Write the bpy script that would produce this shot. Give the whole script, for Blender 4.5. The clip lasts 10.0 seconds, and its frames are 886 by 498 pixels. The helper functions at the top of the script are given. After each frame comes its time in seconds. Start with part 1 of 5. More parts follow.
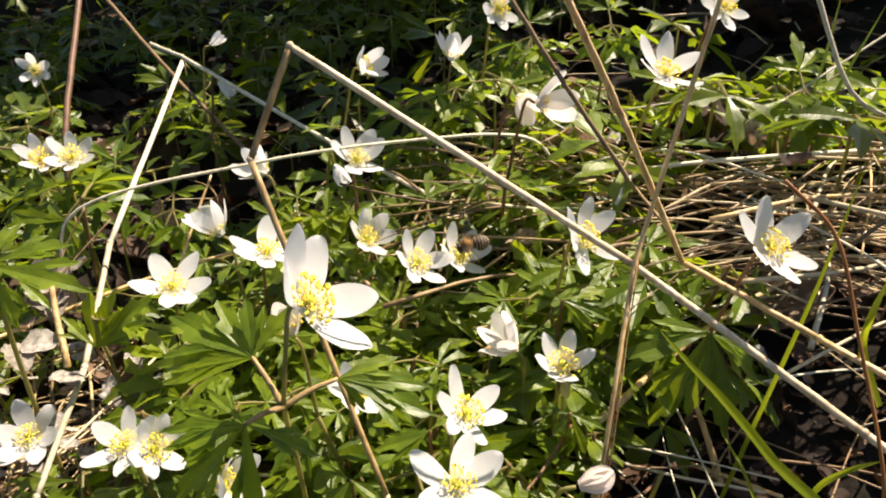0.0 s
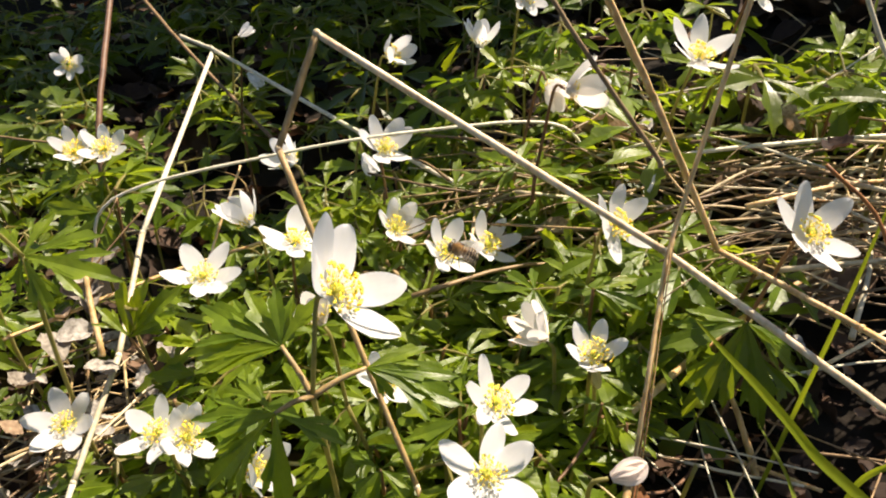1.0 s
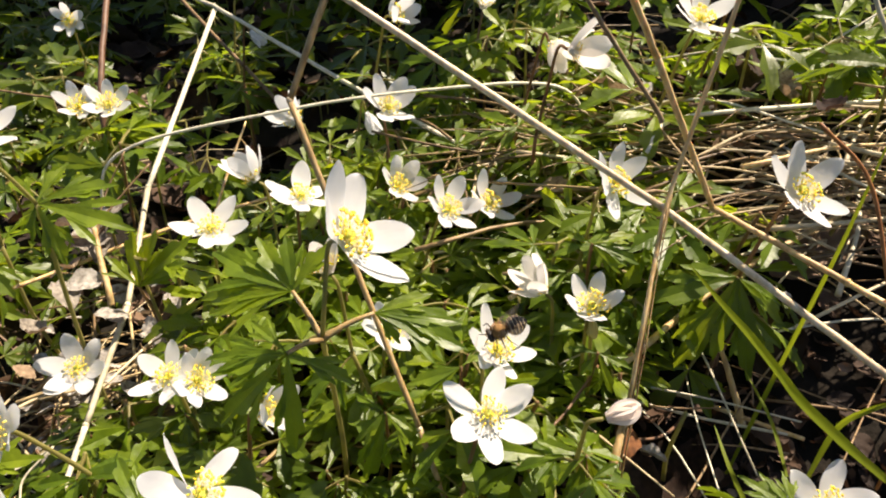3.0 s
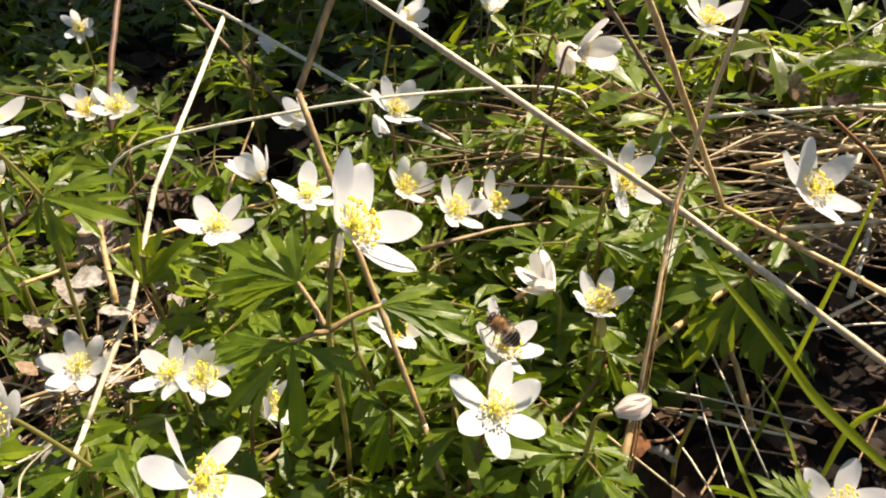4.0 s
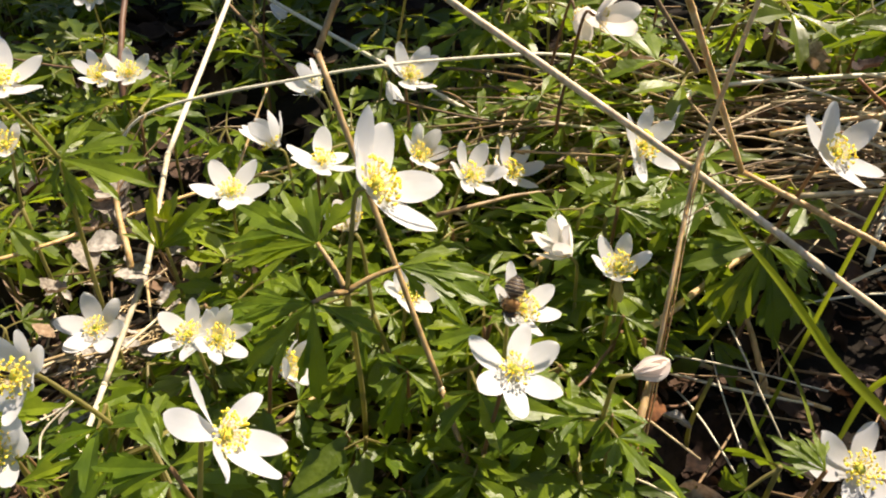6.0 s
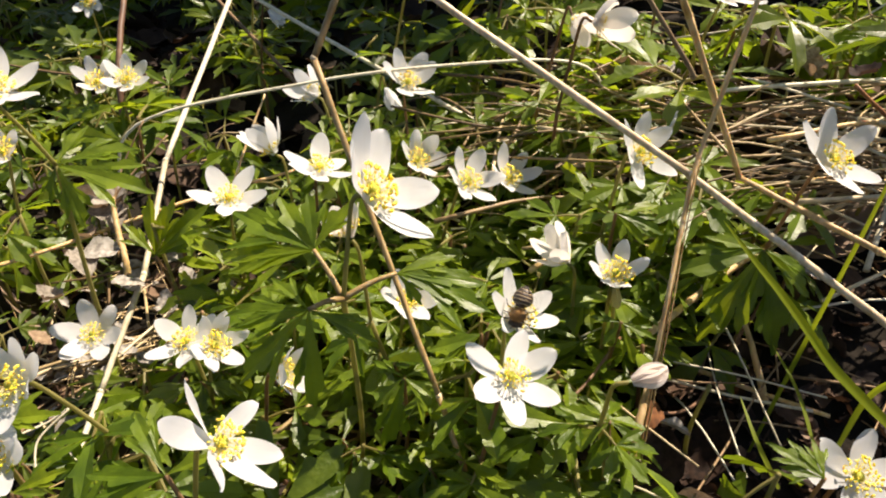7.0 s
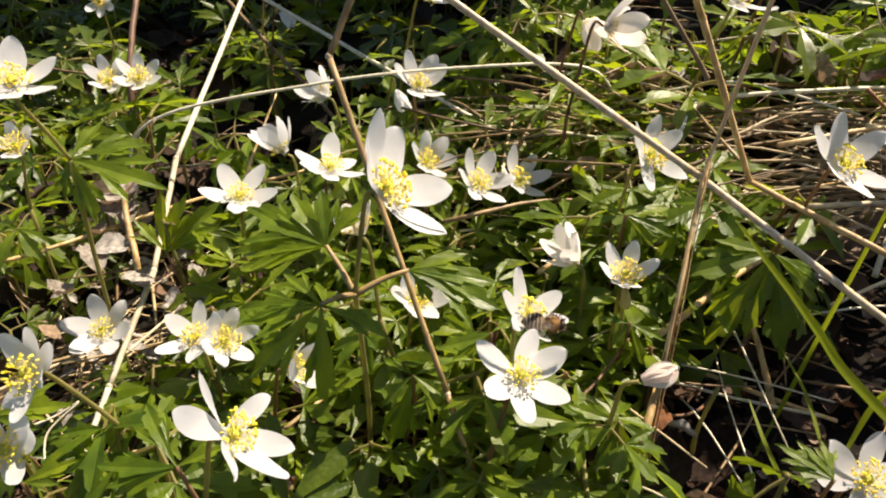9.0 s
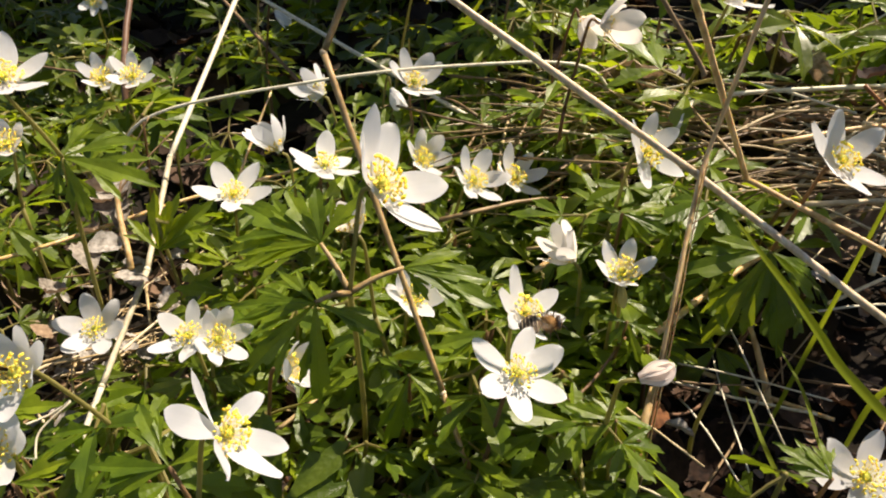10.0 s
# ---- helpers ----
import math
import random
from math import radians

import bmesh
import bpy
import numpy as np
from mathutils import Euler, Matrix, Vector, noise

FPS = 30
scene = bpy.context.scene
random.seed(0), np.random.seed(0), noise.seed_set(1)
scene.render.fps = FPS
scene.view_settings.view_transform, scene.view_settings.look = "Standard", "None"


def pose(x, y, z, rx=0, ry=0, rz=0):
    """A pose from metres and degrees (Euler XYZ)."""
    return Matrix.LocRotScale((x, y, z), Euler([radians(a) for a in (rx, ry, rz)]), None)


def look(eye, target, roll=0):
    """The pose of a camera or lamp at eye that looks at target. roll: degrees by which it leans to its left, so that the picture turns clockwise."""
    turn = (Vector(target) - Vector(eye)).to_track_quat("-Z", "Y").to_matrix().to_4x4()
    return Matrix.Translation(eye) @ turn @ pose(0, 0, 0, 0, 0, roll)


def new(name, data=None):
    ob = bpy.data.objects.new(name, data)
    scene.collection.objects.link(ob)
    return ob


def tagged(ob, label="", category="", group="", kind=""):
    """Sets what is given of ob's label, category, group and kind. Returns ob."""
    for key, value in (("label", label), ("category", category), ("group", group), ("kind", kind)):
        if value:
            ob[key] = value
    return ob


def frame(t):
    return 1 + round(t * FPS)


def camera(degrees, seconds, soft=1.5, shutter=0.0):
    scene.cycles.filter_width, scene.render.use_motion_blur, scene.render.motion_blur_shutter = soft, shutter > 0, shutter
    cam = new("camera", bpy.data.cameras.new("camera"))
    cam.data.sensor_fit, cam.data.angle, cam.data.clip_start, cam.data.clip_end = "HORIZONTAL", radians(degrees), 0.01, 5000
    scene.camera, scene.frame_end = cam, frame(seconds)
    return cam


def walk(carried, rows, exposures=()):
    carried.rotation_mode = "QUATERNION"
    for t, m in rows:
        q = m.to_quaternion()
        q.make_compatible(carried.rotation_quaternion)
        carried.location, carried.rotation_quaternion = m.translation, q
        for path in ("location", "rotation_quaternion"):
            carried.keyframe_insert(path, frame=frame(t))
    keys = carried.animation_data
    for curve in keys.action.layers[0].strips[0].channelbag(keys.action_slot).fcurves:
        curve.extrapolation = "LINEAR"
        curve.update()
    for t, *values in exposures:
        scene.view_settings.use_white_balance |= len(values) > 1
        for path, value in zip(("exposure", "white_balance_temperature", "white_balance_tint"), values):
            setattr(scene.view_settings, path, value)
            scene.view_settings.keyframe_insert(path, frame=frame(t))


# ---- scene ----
cam = camera(64.2, 10.0, soft=2.0)
PATH = [
    (0, (0.002, 0.004, 0.298), (-0.003, 1.741, -0.694), 0.0),
    (0.5, (0.002, 0.006, 0.297), (-0.08, 1.718, -0.733), -1.5),
    (1, (0.002, 0.006, 0.296), (-0.085, 1.728, -0.718), -1.6),
    (1.5, (0.003, 0.001, 0.299), (-0.098, 1.741, -0.682), -1.7),
    (2, (0.002, -0.003, 0.297), (-0.077, 1.74, -0.682), -0.6),
    (2.5, (0.0, -0.002, 0.294), (-0.073, 1.702, -0.749), -0.4),
    (2.7, (-0.002, -0.005, 0.297), (-0.065, 1.673, -0.79), -0.5),
    (3.8, (-0.002, -0.005, 0.286), (-0.082, 1.687, -0.776), 0.1),
    (4, (-0.003, -0.008, 0.286), (-0.082, 1.699, -0.753), -0.1),
    (4.5, (-0.005, -0.009, 0.285), (-0.089, 1.698, -0.755), -0.0),
    (5, (-0.005, -0.01, 0.286), (-0.091, 1.693, -0.759), -0.1),
    (5.5, (-0.007, -0.011, 0.282), (-0.101, 1.673, -0.792), 0.2),
    (5.7, (-0.008, -0.011, 0.281), (-0.099, 1.662, -0.811), 0.2),
    (7, (-0.007, -0.01, 0.281), (-0.096, 1.672, -0.797), 0.1),
    (7.5, (-0.01, -0.011, 0.279), (-0.09, 1.674, -0.795), 0.7),
    (8, (-0.009, -0.012, 0.279), (-0.1, 1.68, -0.783), 0.7),
    (8.5, (-0.01, -0.014, 0.28), (-0.104, 1.683, -0.776), 0.8),
    (9, (-0.01, -0.013, 0.279), (-0.106, 1.68, -0.782), 0.8),
    (9.5, (-0.01, -0.012, 0.278), (-0.099, 1.682, -0.781), 0.8),
    (10, (-0.01, -0.012, 0.277), (-0.094, 1.683, -0.781), 1.0),
]
walk(cam, [(t, look(eye, target, roll)) for t, eye, target, roll in PATH], exposures=[(0, 1.38, 6700, 10), (2.5, 1.37, 6700, 10), (5, 1.33, 6700, 10), (7, 1.26, 6700, 10), (9, 1.18, 6700, 10), (10, 1.12, 6700, 10)])


# ---- light ----
SUN_AZ, SUN_EL = 48.0, 58.0  # degrees: to the right of straight ahead; above the horizon
world = bpy.data.worlds.new("sky")
scene.world = world
world.use_nodes = True
wt = world.node_tree
sky = wt.nodes.new("ShaderNodeTexSky")
sky.sky_type, sky.sun_disc = "NISHITA", False
sky.sun_elevation, sky.sun_rotation = radians(SUN_EL), radians(SUN_AZ)
wt.links.new(sky.outputs[0], wt.nodes["Background"].inputs[0])
wt.nodes["Background"].inputs[1].default_value = 0.05
sun = new("sun", bpy.data.lights.new("sun", "SUN"))
sun.data.energy, sun.data.angle, sun.data.color = 5.0, radians(0.5), (1.0, 0.86, 0.72)
sx, sy, sz = (math.sin(radians(SUN_AZ)) * math.cos(radians(SUN_EL)), math.cos(radians(SUN_AZ)) * math.cos(radians(SUN_EL)),
              math.sin(radians(SUN_EL)))
sun.matrix_world = look((sx * 5, sy * 5, sz * 5), (0, 0, 0))
scene.view_settings.exposure = 1.2


# ---- materials ----
def material(name, rough=0.6, spec=0.4):
    m = bpy.data.materials.new(name)
    m.use_nodes = True
    b = m.node_tree.nodes["Principled BSDF"]
    b.inputs["Roughness"].default_value = rough
    b.inputs["Specular IOR Level"].default_value = spec
    return m, m.node_tree, b


def node(nt, kind, **values):
    n = nt.nodes.new(kind)
    for k, v in values.items():
        n.inputs[k.replace("_", " ")].default_value = v
    return n


def ramp(nt, fac, stops):
    r = nt.nodes.new("ShaderNodeValToRGB")
    while len(r.color_ramp.elements) < len(stops):
        r.color_ramp.elements.new(0.5)
    for e, (p, c) in zip(r.color_ramp.elements, stops):
        e.position, e.color = p, (*c, 1)
    nt.links.new(fac, r.inputs[0])
    return r.outputs[0]


def noise_tex(nt, scale, detail=4, stretch=(1, 1, 1), space="Object"):
    tc = nt.nodes.new("ShaderNodeTexCoord")
    mp = node(nt, "ShaderNodeMapping")
    mp.inputs["Scale"].default_value = stretch
    n = node(nt, "ShaderNodeTexNoise", Scale=scale, Detail=detail)
    nt.links.new(tc.outputs[space], mp.inputs[0])
    nt.links.new(mp.outputs[0], n.inputs["Vector"])
    return n.outputs["Fac"]


def mix(nt, a, b, fac, kind="MIX"):
    n = nt.nodes.new("ShaderNodeMix")
    n.data_type, n.blend_type = "RGBA", kind
    if isinstance(fac, float):
        n.inputs[0].default_value = fac
    else:
        nt.links.new(fac, n.inputs[0])
    for s, v in ((6, a), (7, b)):
        if isinstance(v, tuple):
            n.inputs[s].default_value = (*v, 1)
        else:
            nt.links.new(v, n.inputs[s])
    return n.outputs[2]


def bump(nt, b, height, strength=0.3, dist=0.001):
    n = node(nt, "ShaderNodeBump", Strength=strength, Distance=dist)
    nt.links.new(height, n.inputs["Height"])
    nt.links.new(n.outputs[0], b.inputs["Normal"])


def thin(nt, b, colour, share):
    """Lets light through a thin sheet."""
    t = nt.nodes.new("ShaderNodeBsdfTranslucent")
    if isinstance(colour, tuple):
        t.inputs[0].default_value = (*colour, 1)
    else:
        nt.links.new(colour, t.inputs[0])
    s = nt.nodes.new("ShaderNodeMixShader")
    s.inputs[0].default_value = share
    nt.links.new(b.outputs[0], s.inputs[1])
    nt.links.new(t.outputs[0], s.inputs[2])
    nt.links.new(s.outputs[0], nt.nodes["Material Output"].inputs[0])


def rnd(nt):
    return nt.nodes.new("ShaderNodeObjectInfo").outputs["Random"]


def petal_material(name, base, shade, through_light):
    m, nt, b = material(name, 0.55, 0.25)
    veins = noise_tex(nt, 9, 3, (0.35, 6, 1))
    c = ramp(nt, veins, [(0.35, shade), (0.6, base)])
    nt.links.new(c, b.inputs["Base Color"])
    bump(nt, b, veins, 0.18, 0.0003)
    thin(nt, b, through_light, 0.53)
    return m


def leaf_material(name, dark, light, through_light, share=0.38, rough=0.36, many=False):
    m, nt, b = material(name, rough, 0.30)
    k = 40 if many else 1  # many leaves share one mesh, in metres
    patches = noise_tex(nt, 2.2 * k, 3)
    c = ramp(nt, patches, [(0.3, dark), (0.7, light)])
    c = mix(nt, c, ramp(nt, noise_tex(nt, 26 * k, 4), [(0.3, (0.78, 0.80, 0.76)), (0.65, (1.08, 1.07, 1.04))]), 1.0, "MULTIPLY")
    r = nt.nodes.new("ShaderNodeNewGeometry").outputs["Random Per Island"] if many else rnd(nt)
    tint = ramp(nt, r, [(0.0, (0.66, 0.74, 0.62)), (0.5, (1, 1, 1)), (1.0, (1.3, 1.18, 0.72))])
    c = mix(nt, c, tint, 1.0, "MULTIPLY")
    nt.links.new(c, b.inputs["Base Color"])
    fine = noise_tex(nt, 14 * k, 4, (1, 1, 1) if many else (0.35, 1.8, 1))
    bump(nt, b, fine, 0.45, 0.0008)
    t2 = mix(nt, (*through_light,), tint, 1.0, "MULTIPLY")
    thin(nt, b, t2, share)
    return m


def streaked(name, stops, scale=60, rough=0.55, spec=0.35, stretch=(1, 1, 0.08), tint=True):
    m, nt, b = material(name, rough, spec)
    n = noise_tex(nt, scale, 5, stretch, "Object")
    c = ramp(nt, n, stops)
    if tint:
        t = ramp(nt, rnd(nt), [(0.0, (0.7, 0.66, 0.6)), (0.5, (1, 1, 1)), (1.0, (1.15, 1.15, 1.15))])
        c = mix(nt, c, t, 1.0, "MULTIPLY")
    nt.links.new(c, b.inputs["Base Color"])
    bump(nt, b, n, 0.4, 0.0006)
    return m


PETAL = petal_material("petal_white", (0.83, 0.83, 0.825), (0.78, 0.78, 0.775), (0.88, 0.877, 0.865))
PETAL_PINK = petal_material("petal_blush", (0.90, 0.87, 0.83), (0.86, 0.80, 0.74), (0.92, 0.87, 0.79))
LEAF = leaf_material("leaf_green", (0.045, 0.077, 0.007), (0.134, 0.188, 0.012), (0.430, 0.560, 0.024), 0.35)
LEAF_MANY = leaf_material("leaf_green_many", (0.045, 0.077, 0.007), (0.134, 0.188, 0.012), (0.430, 0.560, 0.024), 0.35, many=True)
# Darker copies of the leaf green: deeper leaves, and shade put into the colour.
LEAF_DARK_MANY = leaf_material("leaf_deep_green_shade_many", (0.036, 0.062, 0.006), (0.085, 0.118, 0.010), (0.320, 0.400, 0.016), 0.32, many=True)
LEAF_DARK = leaf_material("leaf_deep_green_shade", (0.036, 0.062, 0.006), (0.085, 0.118, 0.010), (0.320, 0.400, 0.016), 0.32)
BLADE = leaf_material("grass_green", (0.115, 0.165, 0.010), (0.195, 0.240, 0.014), (0.560, 0.640, 0.028), 0.50, 0.55)
STEM = streaked("stem_green", [(0.3, (0.183, 0.166, 0.050)), (0.7, (0.299, 0.257, 0.091))], 200, 0.5)
STEM_RED = streaked("stem_reddish", [(0.3, (0.141, 0.066, 0.037)), (0.7, (0.249, 0.158, 0.075))], 200, 0.5)
STRAW = streaked("straw", [(0.25, (0.31, 0.20, 0.085)), (0.5, (0.54, 0.385, 0.18)), (0.8, (0.66, 0.53, 0.31))], 350, 0.5, 0.35, (1, 1, 0.15))
STRAW_PALE = streaked("straw_bleached", [(0.25, (0.450, 0.396, 0.270)), (0.6, (0.648, 0.603, 0.450)), (0.85, (0.720, 0.693, 0.558))], 350, 0.5, 0.4, (1, 1, 0.15))
STRAW_GREY = streaked("straw_greyed", [(0.25, (0.34, 0.25, 0.145)), (0.5, (0.58, 0.475, 0.32)), (0.8, (0.72, 0.65, 0.51))], 350, 0.5, 0.4, (1, 1, 0.15))
STRAW_BROWN = streaked("straw_browned", [(0.25, (0.20, 0.13, 0.055)), (0.5, (0.34, 0.235, 0.105)), (0.8, (0.46, 0.34, 0.18))], 350, 0.5, 0.35, (1, 1, 0.15))
STEM_TAN = streaked("stem_tan", [(0.3, (0.22, 0.155, 0.06)), (0.7, (0.36, 0.255, 0.12))], 200, 0.5)
STRAW_DARK = streaked("straw_weathered", [(0.25, (0.124, 0.071, 0.033)), (0.6, (0.249, 0.166, 0.083)), (0.85, (0.365, 0.266, 0.149))], 350, 0.6, 0.3, (1, 1, 0.15))
BROWN = streaked("bark_brown", [(0.3, (0.083, 0.042, 0.023)), (0.7, (0.166, 0.091, 0.050))], 200)
RUST = streaked("rust_brown", [(0.3, (0.166, 0.058, 0.017)), (0.7, (0.299, 0.124, 0.033))], 200)
ANTHER = streaked("anther_yellow", [(0.3, (0.96, 0.66, 0.07)), (0.7, (0.97, 0.77, 0.15))], 900, 0.7, 0.2, (1, 1, 1), False)
FILAMENT = streaked("filament_cream", [(0.3, (0.93, 0.73, 0.22)), (0.7, (0.95, 0.82, 0.36))], 900, 0.6, 0.2, (1, 1, 1), False)
PISTIL = streaked("pistil_green", [(0.3, (0.38, 0.40, 0.04)), (0.7, (0.55, 0.55, 0.10))], 900, 0.6, 0.3, (1, 1, 1), False)


def glow_through(m, colour, share):
    nt = m.node_tree
    thin(nt, nt.nodes["Principled BSDF"], colour, share)
    return m


def waxy(m, weight, scale, tint):
    """Light spreads inside a small solid thing."""
    b = m.node_tree.nodes["Principled BSDF"]
    b.inputs["Subsurface Weight"].default_value = weight
    b.inputs["Subsurface Scale"].default_value = scale
    b.inputs["Subsurface Radius"].default_value = tint


waxy(STRAW, 0.5, 0.0016, (1.0, 0.7, 0.35))
waxy(STRAW_GREY, 0.4, 0.0016, (1.0, 0.75, 0.45))
waxy(STEM_TAN, 0.5, 0.0012, (1.0, 0.7, 0.35))
waxy(STRAW_BROWN, 0.4, 0.0014, (1.0, 0.65, 0.3))
waxy(ANTHER, 0.8, 0.0014, (1.0, 0.75, 0.15))
waxy(FILAMENT, 1.0, 0.0010, (1.0, 0.9, 0.45))
waxy(PISTIL, 0.6, 0.0010, (0.9, 1.0, 0.3))
glow_through(FILAMENT, (0.95, 0.85, 0.38), 0.5)
glow_through(STEM, (0.55, 0.52, 0.16), 0.35)
glow_through(STEM_RED, (0.5, 0.35, 0.15), 0.25)


def soil_material():
    m, nt, b = material("soil", 0.9, 0.15)
    n = noise_tex(nt, 40, 8)
    n2 = noise_tex(nt, 9, 4)
    # Humus browns taken near black: shade between the plants is in this colour.
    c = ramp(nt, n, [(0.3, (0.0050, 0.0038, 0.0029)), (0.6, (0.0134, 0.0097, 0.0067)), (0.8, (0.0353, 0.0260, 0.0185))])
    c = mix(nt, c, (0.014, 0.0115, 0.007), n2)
    nt.links.new(c, b.inputs["Base Color"])
    bump(nt, b, n, 0.9, 0.008)
    return m


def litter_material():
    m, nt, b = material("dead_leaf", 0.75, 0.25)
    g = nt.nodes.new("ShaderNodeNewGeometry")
    # Lower stops are darker than dry litter, to carry the shade it lies in.
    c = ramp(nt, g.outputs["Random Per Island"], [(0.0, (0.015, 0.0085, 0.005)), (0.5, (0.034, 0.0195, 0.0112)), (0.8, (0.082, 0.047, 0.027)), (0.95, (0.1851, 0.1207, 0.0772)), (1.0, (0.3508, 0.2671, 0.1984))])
    n = noise_tex(nt, 120, 5)
    c = mix(nt, c, ramp(nt, n, [(0.3, (0.5481, 0.4763, 0.4200)), (0.65, (1, 1, 1))]), 1.0, "MULTIPLY")
    nt.links.new(c, b.inputs["Base Color"])
    bump(nt, b, n, 0.6, 0.002)
    thin(nt, b, (0.2, 0.1, 0.05), 0.06)
    return m


def chaff_material():
    m, nt, b = material("dry_grass", 0.5, 0.4)
    g = nt.nodes.new("ShaderNodeNewGeometry")
    c = ramp(nt, g.outputs["Random Per Island"], [(0.0, (0.13, 0.080, 0.034)), (0.35, (0.32, 0.215, 0.092)), (0.7, (0.51, 0.38, 0.190)), (1.0, (0.66, 0.57, 0.38))])
    n = noise_tex(nt, 220, 4)
    c = mix(nt, c, ramp(nt, n, [(0.3, (0.5040, 0.4788, 0.4368)), (0.65, (1, 1, 1))]), 1.0, "MULTIPLY")
    nt.links.new(c, b.inputs["Base Color"])
    bump(nt, b, n, 0.4, 0.0006)
    return m


SOIL, DEAD, CHAFF = soil_material(), litter_material(), chaff_material()


# ---- mesh helpers ----
def mesh_of(name, verts, faces, mats, smooth=True, slots=None):
    me = bpy.data.meshes.new(name)
    me.from_pydata([tuple(v) for v in verts], [], faces)
    for m in (mats if isinstance(mats, (list, tuple)) else [mats]):
        me.materials.append(m)
    if slots:
        for p, s in zip(me.polygons, slots):
            p.material_index = s
    if smooth:
        for p in me.polygons:
            p.use_smooth = True
    me.update()
    return me


def spline(points, steps=6):
    """A smooth line through points (Catmull-Rom)."""
    P = [Vector(p) for p in points]
    if len(P) == 2:
        return [P[0].lerp(P[1], i / steps) for i in range(steps + 1)]
    P = [P[0] * 2 - P[1]] + P + [P[-1] * 2 - P[-2]]
    out = []
    for i in range(1, len(P) - 2):
        a, b, c, d = P[i - 1:i + 3]
        for k in range(steps):
            t = k / steps
            out.append(0.5 * ((2 * b) + (c - a) * t + (2 * a - 5 * b + 4 * c - d) * t * t + (3 * b - a - 3 * c + d) * t ** 3))
    out.append(P[-2])
    return out


def tube(line, r0, r1, sides=7, rough=0.0, seed=0, nodes=()):
    """Verts and faces of a tapering tube along a line, with slight unevenness and swollen nodes."""
    rg = random.Random(seed)
    verts, faces = [], []
    n = len(line)
    side = None
    for i, p in enumerate(line):
        d = (line[min(i + 1, n - 1)] - line[max(i - 1, 0)]).normalized()
        if side is None:
            side = d.orthogonal().normalized()
        side = (side - d * side.dot(d)).normalized()
        other = d.cross(side)
        s = i / (n - 1)
        r = r0 + (r1 - r0) * s
        for q, grow in nodes:
            r *= 1 + grow * math.exp(-((s - q) / 0.025) ** 2)
        for k in range(sides):
            a = 2 * math.pi * k / sides
            rr = r * (1 + rough * rg.uniform(-1, 1))
            verts.append(p + (side * math.cos(a) + other * math.sin(a)) * rr)
    for i in range(n - 1):
        for k in range(sides):
            k2 = (k + 1) % sides
            faces.append((i * sides + k, i * sides + k2, (i + 1) * sides + k2, (i + 1) * sides + k))
    faces.append(tuple(range(sides))[::-1])
    faces.append(tuple((n - 1) * sides + k for k in range(sides)))
    return verts, faces


def ellipsoid(c, rx, ry, rz, turn=None, u=8, v=6):
    verts, faces = [], []
    turn = turn or Matrix.Identity(3)
    c = Vector(c)
    for j in range(1, v):
        th = math.pi * j / v
        for i in range(u):
            ph = 2 * math.pi * i / u
            verts.append(c + turn @ Vector((rx * math.sin(th) * math.cos(ph), ry * math.sin(th) * math.sin(ph), rz * math.cos(th))))
    for j in range(v - 2):
        for i in range(u):
            i2 = (i + 1) % u
            faces.append((j * u + i, (j + 1) * u + i, (j + 1) * u + i2, j * u + i2))
    verts += [c + turn @ Vector((0, 0, rz)), c + turn @ Vector((0, 0, -rz))]
    t, bt = len(verts) - 2, len(verts) - 1
    for i in range(u):
        faces.append((t, i, (i + 1) % u))
        faces.append((bt, (v - 2) * u + (i + 1) % u, (v - 2) * u + i))
    return verts, faces


class Build:
    """Gathers verts and faces of several shapes into one mesh."""

    def __init__(self):
        self.v, self.f, self.s = [], [], []

    def add(self, shape, slot=0):
        o = len(self.v)
        self.v += shape[0]
        self.f += [tuple(i + o for i in q) for q in shape[1]]
        self.s += [slot] * len(shape[1])
        return self

    def mesh(self, name, mats, smooth=True):
        return mesh_of(name, self.v, self.f, mats, smooth, self.s)


def part(name, me, parent, m=None, label=""):
    ob = new(name, me)
    ob.parent = parent
    if m is not None:
        ob.matrix_basis = m
    return tagged(ob, label)


# ---- the ground ----
def ground_z(x, y):
    base = 0.1 * math.tanh(x / 0.4) + 0.12 * math.tanh(y / 0.6)
    hollow = -0.05 * math.exp(-((x + 0.15) / 0.10) ** 2 - ((y - 0.48) / 0.12) ** 2) - 0.035 * math.exp(-((x - 0.16) / 0.08) ** 2 - ((y - 0.17) / 0.07) ** 2)
    k = min(1, max(0, (y - 0.85) / 1.4))
    bank = 0.35 * k * k * (3 - 2 * k)
    lumps = 0.010 * noise.noise((x * 14, y * 14, 0.3)) + 0.006 * noise.noise((x * 37, y * 37, 5.1))
    near = math.exp(-(x * x + y * y) / 4)
    return base + hollow + bank + lumps * near


def stretch(u):
    return 1.0 * u if abs(u) <= 1 else math.copysign(1 + (abs(u) - 1) + 60 * (abs(u) - 1) ** 3, u)


def build_ground():
    n = 260
    verts, faces = [], []
    for j in range(n + 1):
        for i in range(n + 1):
            x, y = stretch(-1.9 + 3.8 * i / n), stretch(-1.9 + 3.8 * j / n)
            y += 0.3
            verts.append((x, y, ground_z(x, y)))
    for j in range(n):
        for i in range(n):
            a = j * (n + 1) + i
            faces.append((a, a + 1, a + n + 2, a + n + 1))
    tagged(new("ground", mesh_of("ground", verts, faces, SOIL)), "crumbly woodland soil under litter and plants, colour darkened for shade", "ground", kind="structure")


build_ground()


